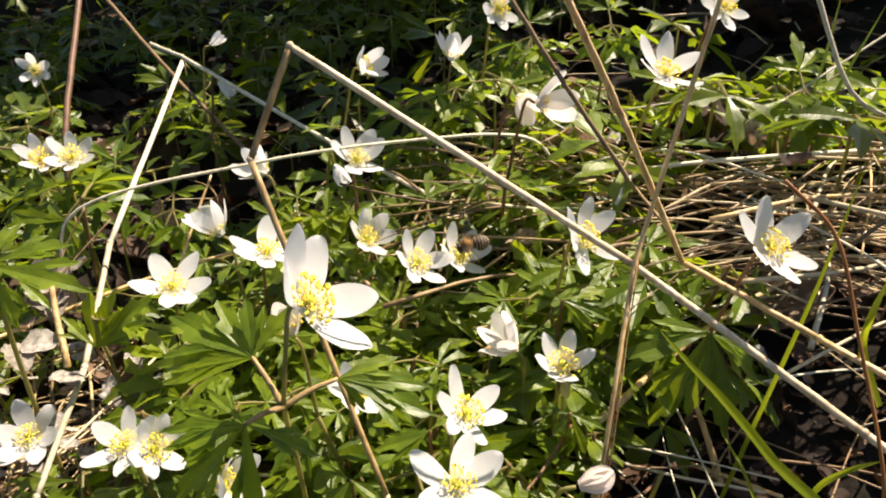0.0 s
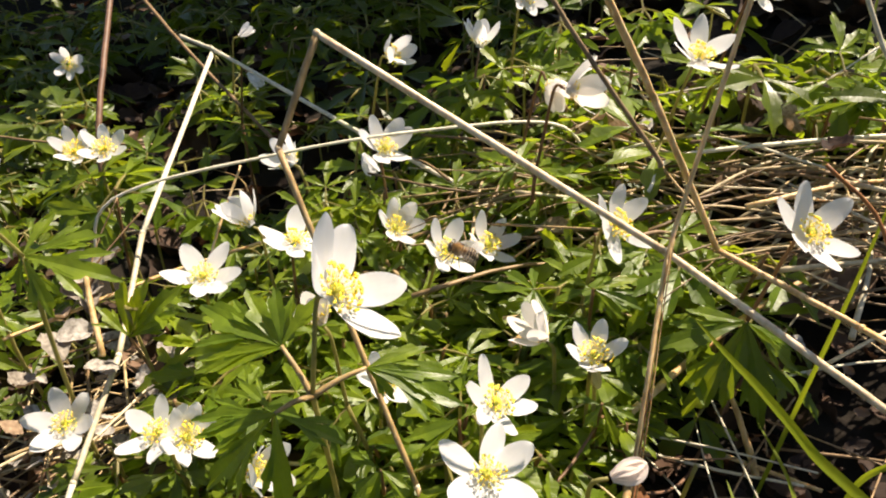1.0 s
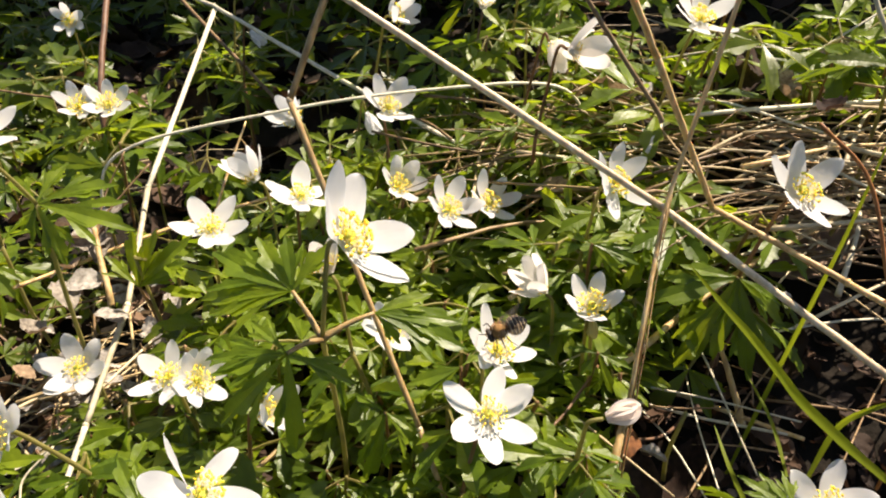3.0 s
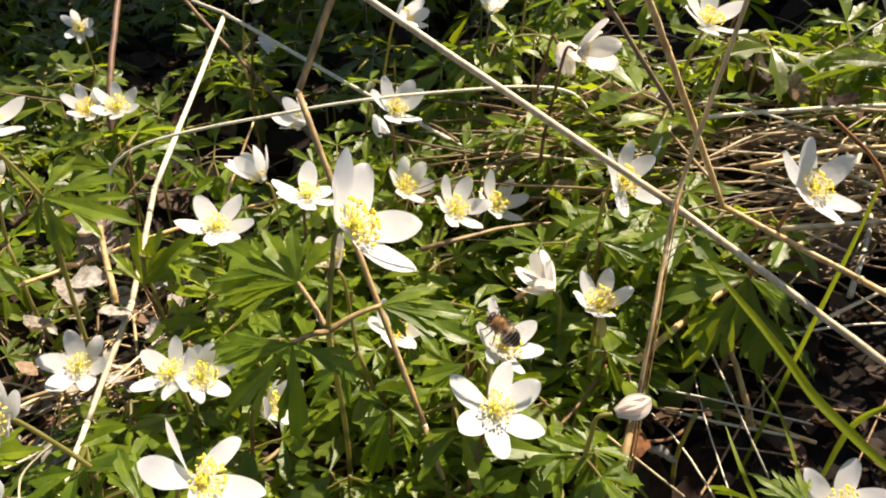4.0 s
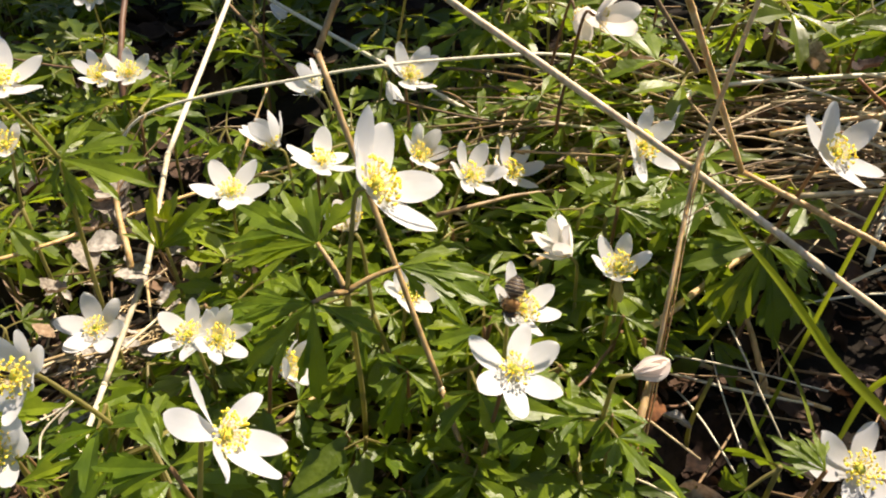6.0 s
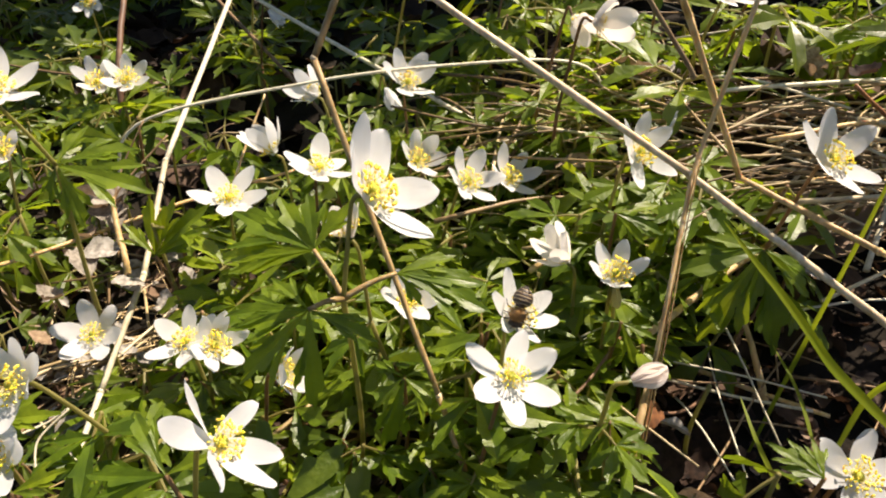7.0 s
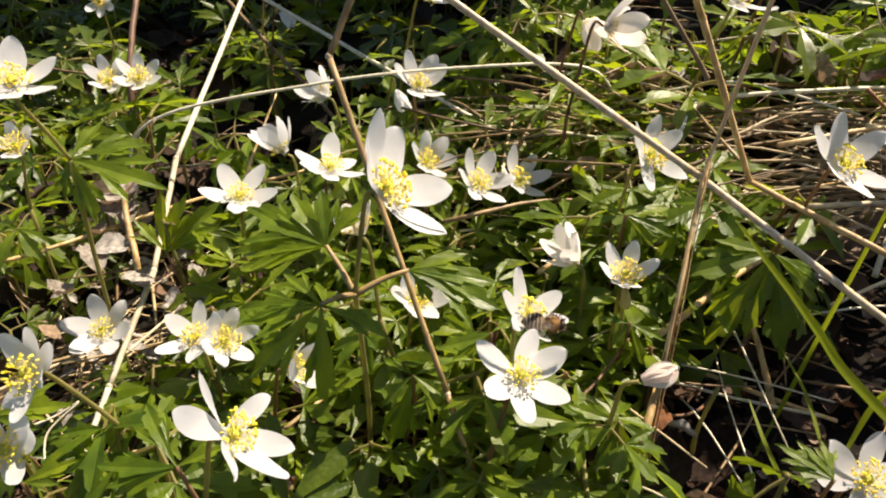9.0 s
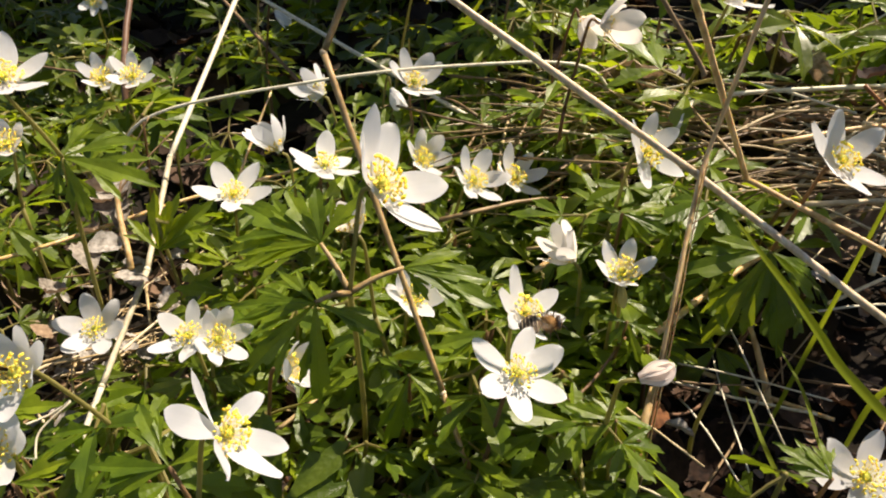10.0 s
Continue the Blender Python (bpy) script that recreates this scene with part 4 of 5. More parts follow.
# ---- leafy anemone shoots without flowers ----
def openness(x, y):
    """0 where the ground is bare of leaves, 1 where they are dense."""
    bare = [(-0.353, 0.698, 0.07, 0.09), (-0.274, 0.538, 0.04, 0.05), (-0.13, 0.48, 0.13, 0.13), (0.16, 0.19, 0.09, 0.065), (0.18, 0.295, 0.13, 0.05), (-0.20, 0.30, 0.055, 0.07), (0.03, 0.36, 0.06, 0.03), (-0.20, 0.25, 0.05, 0.03), (0.2, 0.55, 0.1, 0.1), (-0.044, 0.188, 0.034, 0.042), (0.090, 0.176, 0.055, 0.045), (0.118, 0.198, 0.07, 0.05), (0.290, 0.613, 0.10, 0.09), (-0.303, 0.728, 0.08, 0.12)]
    d = 0.8 if y < 0.27 else 1.0
    for cx, cy, rx, ry in bare:
        d *= 1 - (0.97 if cy < 0.45 else 0.84) * math.exp(-(((x - cx) / rx) ** 2 + ((y - cy) / ry) ** 2) ** 2)
    return d


def facing(size):
    """A full whorl whose leaves hang outwards on the open side."""
    return [(248, -42, 4, size), (300, -38, -6, size), (205, -18, 10, size * 0.9), (345, -14, -8, size * 0.9), (95, 38, 0, size * 0.85)]


def shoot(x, y, height, size, pool, leaves=None):
    z = ground_z(x, y)
    base = Vector((x, y, z - 0.003))
    plant = empty("anemone_shoot", base)
    top = Vector((PLANT.uniform(-0.01, 0.01), PLANT.uniform(-0.01, 0.01), height))
    line = spline([Vector((0, 0, 0)), top * 0.5 + Vector((PLANT.uniform(-0.004, 0.004), 0, 0)), top], 4)
    part("stem", mesh_of("stem", *tube(line, 0.0010, 0.0008, 6), PLANT.choice((STEM, STEM_RED))), plant)
    whorl(plant, top, size, leaves, pool=pool)
    tagged(plant, "flowerless wood anemone shoot with divided green leaves", "plant", "leafy anemone shoots")


def carpet_plant(b, x, y, height, size, rg):
    top = Vector((x, y, ground_z(x, y) + height))
    b.add(tube([Vector((x, y, top.z - height - 0.003)), top], 0.0009, 0.0008, 5), 1)
    h0 = rg.uniform(0, 360)
    for i in range(3):
        m = leaf_pose(top, h0 + 120 * i + rg.uniform(-18, 18), rg.uniform(-62, 20), rg.uniform(-32, 32), size)
        shape = rg.choice(LEAF_SHAPES)
        o = len(b.v)
        b.v += [m @ v for v in shape.v]
        b.f += [tuple(k + o for k in q) for q in shape.f]
        b.s += shape.s


def shoots():
    rg = random.Random(21)
    near = 0
    b, under = Build(), Build()
    for i in range(900):
        y = 0.10 + 0.95 * rg.random() ** 0.95
        x = rg.uniform(-1, 1) * (0.08 + 0.66 * y)
        if rg.random() > openness(x, y) * (0.6 if y > 0.42 else 1):
            continue
        height, size = rg.uniform(0.030, 0.070), rg.uniform(0.018, 0.031)
        top = ground_z(x, y) + height
        if any(abs(x - f.x) < 0.024 and -0.045 < y - f.y < 0.010 and top > f.z - 0.032 - 0.4 * max(0, f.y - y) for f in BLOOMS):
            continue  # blooms stand clear of the leaves beside them
        if y < 0.50 and near < 150:
            near += 1
            if near % 3:
                carpet_plant(under, x, y, height, size, rg)
            else:
                shoot(x, y, height, size, LEAVES_DARK if rg.random() < 0.25 else LEAVES)
        else:
            carpet_plant(b, x, y, height, size * 1.5, rg)
    tagged(new("anemone_undergrowth", creased(under.mesh("anemone_undergrowth", [LEAF_MANY, STEM]))), "divided green anemone leaves between the flowering plants", "ground cover", kind="stuff")
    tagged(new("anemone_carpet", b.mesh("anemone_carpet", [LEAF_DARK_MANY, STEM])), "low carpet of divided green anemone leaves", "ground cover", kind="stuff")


shoots()


def middle_shoots():
    """Low leaves that close the ground between the middle blooms."""
    rg = random.Random(52)
    for i in range(30):
        x, y = rg.uniform(-0.05, 0.085), rg.uniform(0.185, 0.30)
        h = rg.uniform(0.035, 0.055)
        if any(abs(x - f.x) < 0.015 and -0.03 < y - f.y < 0.010 and ground_z(x, y) + h > f.z - 0.03 for f in BLOOMS):
            continue
        shoot(x, y, h, rg.uniform(0.018, 0.026), LEAVES)


middle_shoots()


def back_shoots():
    """Leaves round the blooms at the rim of the hollow."""
    rg = random.Random(61)
    for i in range(78):
        x, y = rg.uniform(-0.11, 0.085), rg.uniform(0.235, 0.425)
        h = rg.uniform(0.03, 0.055) + max(0, y - 0.33) * 0.3
        if any(abs(x - f.x) < 0.013 and -0.03 < y - f.y < 0.008 and ground_z(x, y) + h > f.z - 0.028 for f in BLOOMS):
            continue
        shoot(x, y, h, rg.uniform(0.020, 0.028), LEAVES)


back_shoots()
shoot(0.173, 0.295, 0.202 - ground_z(0.173, 0.295), 0.032, LEAVES_DARK)
shoot(0.176, 0.360, 0.195 - ground_z(0.176, 0.360), 0.036, LEAVES, facing(0.028))
shoot(0.150, 0.361, 0.197 - ground_z(0.150, 0.361), 0.032, LEAVES_DARK)
shoot(0.016, 0.417, 0.175 - ground_z(0.016, 0.417), 0.034, LEAVES, facing(0.028))
shoot(0.033, 0.419, 0.178 - ground_z(0.033, 0.419), 0.03, LEAVES)
shoot(-0.007, 0.416, 0.172 - ground_z(-0.007, 0.416), 0.03, LEAVES)
shoot(0.060, 0.463, 0.194 - ground_z(0.060, 0.463), 0.03, LEAVES, facing(0.028))
shoot(0.108, 0.458, 0.205 - ground_z(0.108, 0.458), 0.032, LEAVES, facing(0.028))
shoot(0.106, 0.251, 0.124 - ground_z(0.106, 0.251), 0.034, LEAVES)
shoot(0.096, 0.234, 0.095 - ground_z(0.096, 0.234), 0.03, LEAVES)
shoot(0.070, 0.270, 0.138 - ground_z(0.070, 0.270), 0.026, LEAVES)
shoot(0.137, 0.249, 0.101 - ground_z(0.137, 0.249), 0.024, LEAVES)
shoot(-0.156, 0.267, 0.118 - ground_z(-0.156, 0.267), 0.036, LEAVES)
shoot(-0.211, 0.372, 0.122 - ground_z(-0.211, 0.372), 0.036, LEAVES)
shoot(0.034, 0.191, 0.093 - ground_z(0.034, 0.191), 0.026, LEAVES)
shoot(0.033, 0.165, 0.089 - ground_z(0.033, 0.165), 0.032, LEAVES)
shoot(0.046, 0.165, 0.098 - ground_z(0.046, 0.165), 0.028, LEAVES)
shoot(-0.107, 0.134, 0.108 - ground_z(-0.107, 0.134), 0.034, LEAVES)
shoot(-0.135, 0.152, 0.102 - ground_z(-0.135, 0.152), 0.026, LEAVES)
shoot(-0.008, 0.204, 0.109 - ground_z(-0.008, 0.204), 0.026, LEAVES)
shoot(-0.252, 0.411, 0.113 - ground_z(-0.252, 0.411), 0.034, LEAVES, facing(0.028))
shoot(-0.212, 0.416, 0.118 - ground_z(-0.212, 0.416), 0.036, LEAVES, facing(0.028))
shoot(-0.176, 0.409, 0.104 - ground_z(-0.176, 0.409), 0.032, LEAVES, facing(0.028))
shoot(-0.109, 0.226, 0.105 - ground_z(-0.109, 0.226), 0.032, LEAVES)

shoot(-0.0666, 0.3621, 0.1319 - ground_z(-0.0666, 0.3621), 0.030, LEAVES)
shoot(-0.0744, 0.3144, 0.1314 - ground_z(-0.0744, 0.3144), 0.026, LEAVES)
shoot(-0.0510, 0.3361, 0.1266 - ground_z(-0.0510, 0.3361), 0.028, LEAVES)
shoot(-0.0372, 0.3755, 0.1322 - ground_z(-0.0372, 0.3755), 0.030, LEAVES)
shoot(0.0916, 0.1424, 0.1150 - ground_z(0.0916, 0.1424), 0.024, LEAVES_DARK)

shoot(-0.1727, 0.4914, 0.048, 0.028, LEAVES)
shoot(-0.1560, 0.5110, 0.038, 0.022, LEAVES)
shoot(-0.1222, 0.4504, 0.046, 0.026, LEAVES)
shoot(-0.1946, 0.5060, 0.044, 0.023, LEAVES)
shoot(-0.0879, 0.4546, 0.044, 0.025, LEAVES)
shoot(-0.0546, 0.3835, 0.043, 0.022, LEAVES)
shoot(-0.0344, 0.4018, 0.042, 0.024, LEAVES)
shoot(-0.0116, 0.3564, 0.045, 0.028, LEAVES)
shoot(0.0080, 0.3746, 0.047, 0.025, LEAVES)
shoot(-0.0404, 0.3437, 0.042, 0.023, LEAVES)
shoot(-0.0197, 0.3187, 0.037, 0.021, LEAVES)
shoot(-0.0044, 0.3038, 0.042, 0.023, LEAVES)
shoot(0.0134, 0.3193, 0.041, 0.027, LEAVES)
shoot(-0.0998, 0.3514, 0.043, 0.025, LEAVES)
shoot(-0.1386, 0.4130, 0.040, 0.021, LEAVES)
shoot(0.0263, 0.3431, 0.041, 0.022, LEAVES)
shoot(0.0013, 0.4133, 0.043, 0.028, LEAVES)
shoot(0.0261, 0.4131, 0.044, 0.022, LEAVES)
shoot(-0.1718, 0.3907, 0.047, 0.027, LEAVES)
shoot(-0.0558, 0.3336, 0.045, 0.027, LEAVES)

shoot(0.0397, 0.3208, 0.078, 0.026, LEAVES)
shoot(0.0518, 0.2834, 0.078, 0.028, LEAVES)
shoot(0.0712, 0.2969, 0.078, 0.024, LEAVES)
shoot(0.0930, 0.2634, 0.078, 0.028, LEAVES)
shoot(0.1128, 0.2648, 0.078, 0.026, LEAVES)
shoot(0.0314, 0.2632, 0.078, 0.026, LEAVES)
shoot(0.0803, 0.2773, 0.078, 0.024, LEAVES)
shoot(-0.0776, 0.3346, 0.1359 - ground_z(-0.0776, 0.3346), 0.022, LEAVES, facing(0.021))
shoot(-0.0594, 0.3308, 0.1282 - ground_z(-0.0594, 0.3308), 0.022, LEAVES, facing(0.021))
shoot(-0.0894, 0.3293, 0.1283 - ground_z(-0.0894, 0.3293), 0.022, LEAVES, facing(0.021))
shoot(-0.0462, 0.3373, 0.1377 - ground_z(-0.0462, 0.3373), 0.022, LEAVES, facing(0.021))
shoot(-0.0336, 0.3253, 0.1172 - ground_z(-0.0336, 0.3253), 0.022, LEAVES, facing(0.021))
shoot(-0.0086, 0.3368, 0.1338 - ground_z(-0.0086, 0.3368), 0.022, LEAVES, facing(0.021))


LOOSE = set()


def fanned_shoot(joint, tips, label="flowerless wood anemone shoot with broad cleft leaflets", loose=False):
    """A shoot whose leaflets fan out from one joint on a thin stem."""
    at = Vector(joint)
    gx, gy = at.x + PLANT.uniform(-0.008, 0.008), at.y + PLANT.uniform(0.004, 0.02)
    base = Vector((gx, gy, min(ground_z(gx, gy), at.z - 0.02) - 0.003))
    plant = empty("anemone_shoot", base)
    top = at - base
    part("stem", mesh_of("stem", *tube(spline([Vector((0, 0, 0)), top * 0.5 + Vector((0.003, 0.002, 0)), top], 4), 0.0010, 0.0007, 6), STEM_RED), plant)
    leaflets(plant, joint, tips, pool=LEAFLETS_SHADE if loose and PLANT.random() < 0.6 else LEAFLETS)
    if loose:
        LOOSE.add(plant)
    tagged(plant, label, "plant", "leafy anemone shoots")


fanned_shoot((-0.1573, 0.2620, 0.0981), [(-0.1710, 0.2643, 0.1136), (-0.1579, 0.2664, 0.1273), (-0.1467, 0.2664, 0.1276), (-0.1316, 0.2662, 0.1263), (-0.1351, 0.2638, 0.1103)], "wood anemone shoot with upright pale green leaflets")
fanned_shoot((0.1055, 0.2277, 0.1329), [(0.0832, 0.2313, 0.1350), (0.0702, 0.2192, 0.1280), (0.0839, 0.2101, 0.0978), (0.1029, 0.2155, 0.1084), (0.1176, 0.2089, 0.0953), (0.1275, 0.2195, 0.1164), (0.1235, 0.2198, 0.1284)], "wood anemone shoot with deep green hanging leaflets")
fanned_shoot((0.0481, 0.2350, 0.1431), [(0.0319, 0.2319, 0.1413), (0.0362, 0.2404, 0.1462), (0.0665, 0.2404, 0.1462), (0.0675, 0.2293, 0.1398), (0.0614, 0.2296, 0.1323)])
fanned_shoot((0.0392, 0.1580, 0.1077), [(0.0225, 0.1611, 0.1094), (0.0244, 0.1493, 0.1027), (0.0355, 0.1501, 0.0919), (0.0464, 0.1503, 0.0923), (0.0506, 0.1517, 0.1041), (0.0369, 0.1653, 0.1119)])
fanned_shoot((-0.0313, 0.1820, 0.1013), [(-0.0440, 0.1880, 0.1047), (-0.0449, 0.1767, 0.0907), (-0.0379, 0.1686, 0.0744), (-0.0149, 0.1743, 0.0859), (-0.0195, 0.1769, 0.0984), (-0.0226, 0.1864, 0.1038)])
fanned_shoot((0.0483, 0.2000, 0.1164), [(0.0423, 0.1958, 0.1080), (0.0613, 0.1950, 0.1136), (0.0547, 0.1925, 0.1015), (0.0368, 0.2020, 0.1176)])
fanned_shoot((0.2049, 0.3450, 0.1864), [(0.1694, 0.3434, 0.1854), (0.1796, 0.3355, 0.1809), (0.1718, 0.3363, 0.1689), (0.2071, 0.3341, 0.1647), (0.2152, 0.3381, 0.1727), (0.2206, 0.3434, 0.1855), (0.2048, 0.3531, 0.1911)])


fanned_shoot((-0.0960, 0.1250, 0.1123), [(-0.1207, 0.1227, 0.1110), (-0.1125, 0.1416, 0.1218), (-0.1138, 0.1173, 0.1078), (-0.0833, 0.1320, 0.1163)])
fanned_shoot((-0.1337, 0.1420, 0.0944), [(-0.1484, 0.1445, 0.0959), (-0.1424, 0.1492, 0.0986), (-0.1326, 0.1488, 0.0983), (-0.1433, 0.1431, 0.0951)])
fanned_shoot((-0.1677, 0.1450, 0.1075), [(-0.1433, 0.1518, 0.1115), (-0.1578, 0.1536, 0.1125), (-0.1497, 0.1426, 0.1062)])
fanned_shoot((-0.1467, 0.1250, 0.1006), [(-0.1328, 0.1330, 0.1052), (-0.1363, 0.1255, 0.1008), (-0.1538, 0.1335, 0.1055)])
fanned_shoot((0.0983, 0.1350, 0.1116), [(0.0847, 0.1451, 0.1174), (0.0928, 0.1440, 0.1168), (0.0862, 0.1372, 0.1129), (0.0982, 0.1457, 0.1178)])
fanned_shoot((-0.0034, 0.1950, 0.1125), [(-0.0229, 0.1874, 0.1082), (-0.0180, 0.1928, 0.1113), (-0.0145, 0.1868, 0.1078), (0.0049, 0.2013, 0.1161)])


def low_fans():
    """Low leafy shoots that close the ground before the nearest blooms, many in the shade-toned green."""
    rg = random.Random(131)
    beds = [(-0.135, 0.145, 0.06, 0.035, 30, 0.062), (-0.150, 0.195, 0.05, 0.03, 16, 0.05), (-0.035, 0.145, 0.035, 0.022, 12, 0.045), (0.025, 0.150, 0.025, 0.020, 8, 0.045), (-0.020, 0.205, 0.04, 0.03, 10, 0.045)]
    for cx, cy, rx, ry, count, rise in beds:
        for i in range(count):
            x, y = cx + rg.uniform(-rx, rx), cy + rg.uniform(-ry, ry)
            at = Vector((x, y, ground_z(x, y) + rise * rg.uniform(0.65, 1.15)))
            h0, n = rg.uniform(0, 360), rg.choice((4, 5, 6))
            tips = []
            for k in range(n):
                h, drop, ln = radians(h0 + 360 / n * k + rg.uniform(-14, 14)), radians(rg.uniform(-40, 18)), rg.uniform(0.016, 0.025)
                tips.append(at + Vector((math.cos(h) * math.cos(drop), math.sin(h) * math.cos(drop), math.sin(drop))) * ln)
            fanned_shoot(at, tips, loose=True)


low_fans()


def pale_litter():
    rg = random.Random(14)
    b = Build()
    for i in range(46):
        x, y = rg.gauss(-0.202, 0.035), rg.gauss(0.254, 0.035)
        dead_leaf(b, Vector((x, y, ground_z(x, y) + rg.uniform(0.012, 0.045))), rg, rg.uniform(0.007, 0.019))
    tagged(new("crumbled_litter", b.mesh("crumbled_litter", GREY_LEAF)), "crumbled pale grey leaf litter and husks", "leaf litter", kind="stuff")


pale_litter()


def crumbs():
    """Small bits of leaf and bark, darkened in colour for shade, that roughen the bare soil."""
    rg = random.Random(33)
    b = Build()
    for i in range(520):
        x, y = rg.gauss(0.13, 0.06), rg.gauss(0.19, 0.05)
        dead_leaf(b, Vector((x, y, ground_z(x, y) + rg.uniform(0.0, 0.006))), rg, rg.uniform(0.004, 0.016), 1.6)
    tagged(new("soil_crumbs", b.mesh("soil_crumbs", DEAD)), "crumbs of leaf and bark on the soil, colour darkened for shade", "leaf litter", kind="stuff")


crumbs()


def far_slope():
    """Leaves and litter that cover the slope behind the hollow, up to where the trees begin."""
    rg = random.Random(87)
    b, d = Build(), Build()
    for i in range(420):
        x, y = rg.uniform(-1.7, 1.3), rg.uniform(0.85, 2.3)
        carpet_plant(b, x, y, rg.uniform(0.03, 0.08), rg.uniform(0.03, 0.05), rg)
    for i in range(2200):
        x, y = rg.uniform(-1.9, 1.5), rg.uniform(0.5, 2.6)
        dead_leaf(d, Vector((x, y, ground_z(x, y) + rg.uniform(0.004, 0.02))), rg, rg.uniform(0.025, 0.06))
    tagged(new("far_carpet", b.mesh("far_carpet", [LEAF_DARK_MANY, STEM])), "low green leaves on the shaded slope, shade deepened in their colour", "ground cover", kind="stuff")
    tagged(new("far_litter", d.mesh("far_litter", DEAD)), "brown fallen leaves on the shaded slope, colour darkened for shade", "leaf litter", kind="stuff")


far_slope()


def clear_blooms():
    """No leaf grows through a neighbour's bloom or stands close before it."""
    rods = [Vector(a).lerp(Vector(b), k / 12) for a, b in (((-0.1720, 0.1750, 0.0425), (-0.1663, 0.2630, 0.0862)), ((-0.1663, 0.2630, 0.0862), (-0.1818, 0.3420, 0.1086)), ((-0.0186, 0.1800, 0.0949), (-0.0364, 0.2045, 0.1316))) for k in range(13)]
    for ob in [o for o in scene.objects if o.name.startswith("leaf") and o.parent and o.parent is not tall]:
        single = ob.name.startswith("leaflet")
        if ob.name.startswith("leaf_") or single and ob.parent not in LOOSE:
            continue
        m = Matrix.Translation(ob.parent.location) @ ob.matrix_basis
        mid, tip = m @ Vector((0.5 if single else 0.9, 0, 0)), m @ Vector((0.95 if single else 1.35, 0, 0))
        spots = [m @ Vector(p) for p in (((0.25, 0, 0), (0.5, 0, 0), (0.75, 0, 0), (0.95, 0, 0)) if single else ((0.6, 0, 0), (0.9, 0, 0), (1.35, 0, 0), (0.8, 0.45, 0), (0.8, -0.45, 0), (1.0, 0.7, 0), (1.0, -0.7, 0)))]
        ray = Vector((sx, sy, sz))
        shades = any(0 < (q - f).dot(ray) < 0.11 and (q - f - ray * (q - f).dot(ray)).length < 0.012 for f in BLOOMS for q in (mid, tip))
        front = Vector((0.0, -0.8, 0.6))
        shades = shades or any(0 < (q - f).dot(front) < 0.10 and (q - f - front * (q - f).dot(front)).length < 0.012 for f in BLOOMS for q in spots)
        shades = shades or any(0 < (q - f).dot(front) < 0.10 and (q - f - front * (q - f).dot(front)).length < 0.007 for f in rods for q in spots)
        if shades or any((mid - f).length < 0.015 or (tip - f).length < 0.014 for f in BLOOMS):
            bpy.data.objects.remove(ob)


clear_blooms()


def clear_gaps():
    """Openings between the plants, where the dark soil shows."""
    gaps = [(-0.042, 0.19, 0.012), (-0.198, 0.303, 0.030), (-0.205, 0.285, 0.02), (0.081, 0.18, 0.022), (0.1, 0.196, 0.022), (0.089, 0.187, 0.022), (0.125, 0.21, 0.025)]
    for ob in [o for o in scene.objects if o.name.startswith("leaf") and not o.name.startswith(("leaf_", "leaflet")) and o.parent and o.parent is not tall]:
        m = Matrix.Translation(ob.parent.location) @ ob.matrix_basis
        for q in (m @ Vector((0.8, 0, 0)), m @ Vector((1.3, 0, 0))):
            if any((q.x - x) ** 2 + (q.y - y) ** 2 < r * r for x, y, r in gaps):
                bpy.data.objects.remove(ob)
                break


clear_gaps()


# ---- an unseen shrub, added to shade the far slope and the near soil ----
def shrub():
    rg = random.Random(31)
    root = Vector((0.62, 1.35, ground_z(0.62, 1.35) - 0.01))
    bush = empty("unseen_shade_shrub", root)
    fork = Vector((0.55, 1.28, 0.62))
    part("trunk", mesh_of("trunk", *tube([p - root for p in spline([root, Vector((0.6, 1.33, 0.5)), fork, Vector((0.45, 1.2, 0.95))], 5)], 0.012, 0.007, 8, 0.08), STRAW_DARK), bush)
    # Clumps sit out of view; the small first one shades the bare soil.
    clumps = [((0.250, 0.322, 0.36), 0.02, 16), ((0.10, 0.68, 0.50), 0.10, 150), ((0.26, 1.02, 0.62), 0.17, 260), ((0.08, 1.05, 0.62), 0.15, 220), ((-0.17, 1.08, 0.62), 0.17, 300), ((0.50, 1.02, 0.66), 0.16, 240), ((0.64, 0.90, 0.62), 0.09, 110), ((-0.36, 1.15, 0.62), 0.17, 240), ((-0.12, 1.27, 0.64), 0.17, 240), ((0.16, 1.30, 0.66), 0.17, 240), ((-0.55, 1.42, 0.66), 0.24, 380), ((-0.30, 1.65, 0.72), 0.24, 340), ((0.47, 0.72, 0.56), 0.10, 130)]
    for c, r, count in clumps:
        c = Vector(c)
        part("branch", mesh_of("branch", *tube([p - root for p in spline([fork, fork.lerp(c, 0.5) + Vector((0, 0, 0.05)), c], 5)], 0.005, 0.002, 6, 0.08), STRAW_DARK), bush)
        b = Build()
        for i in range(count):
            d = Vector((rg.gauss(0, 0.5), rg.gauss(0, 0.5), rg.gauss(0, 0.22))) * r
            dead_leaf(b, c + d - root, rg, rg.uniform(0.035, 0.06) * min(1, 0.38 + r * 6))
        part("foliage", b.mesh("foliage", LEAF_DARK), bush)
    tagged(bush, "unseen leafy shrub added above the far slope to cast shade", "shrub")


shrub()


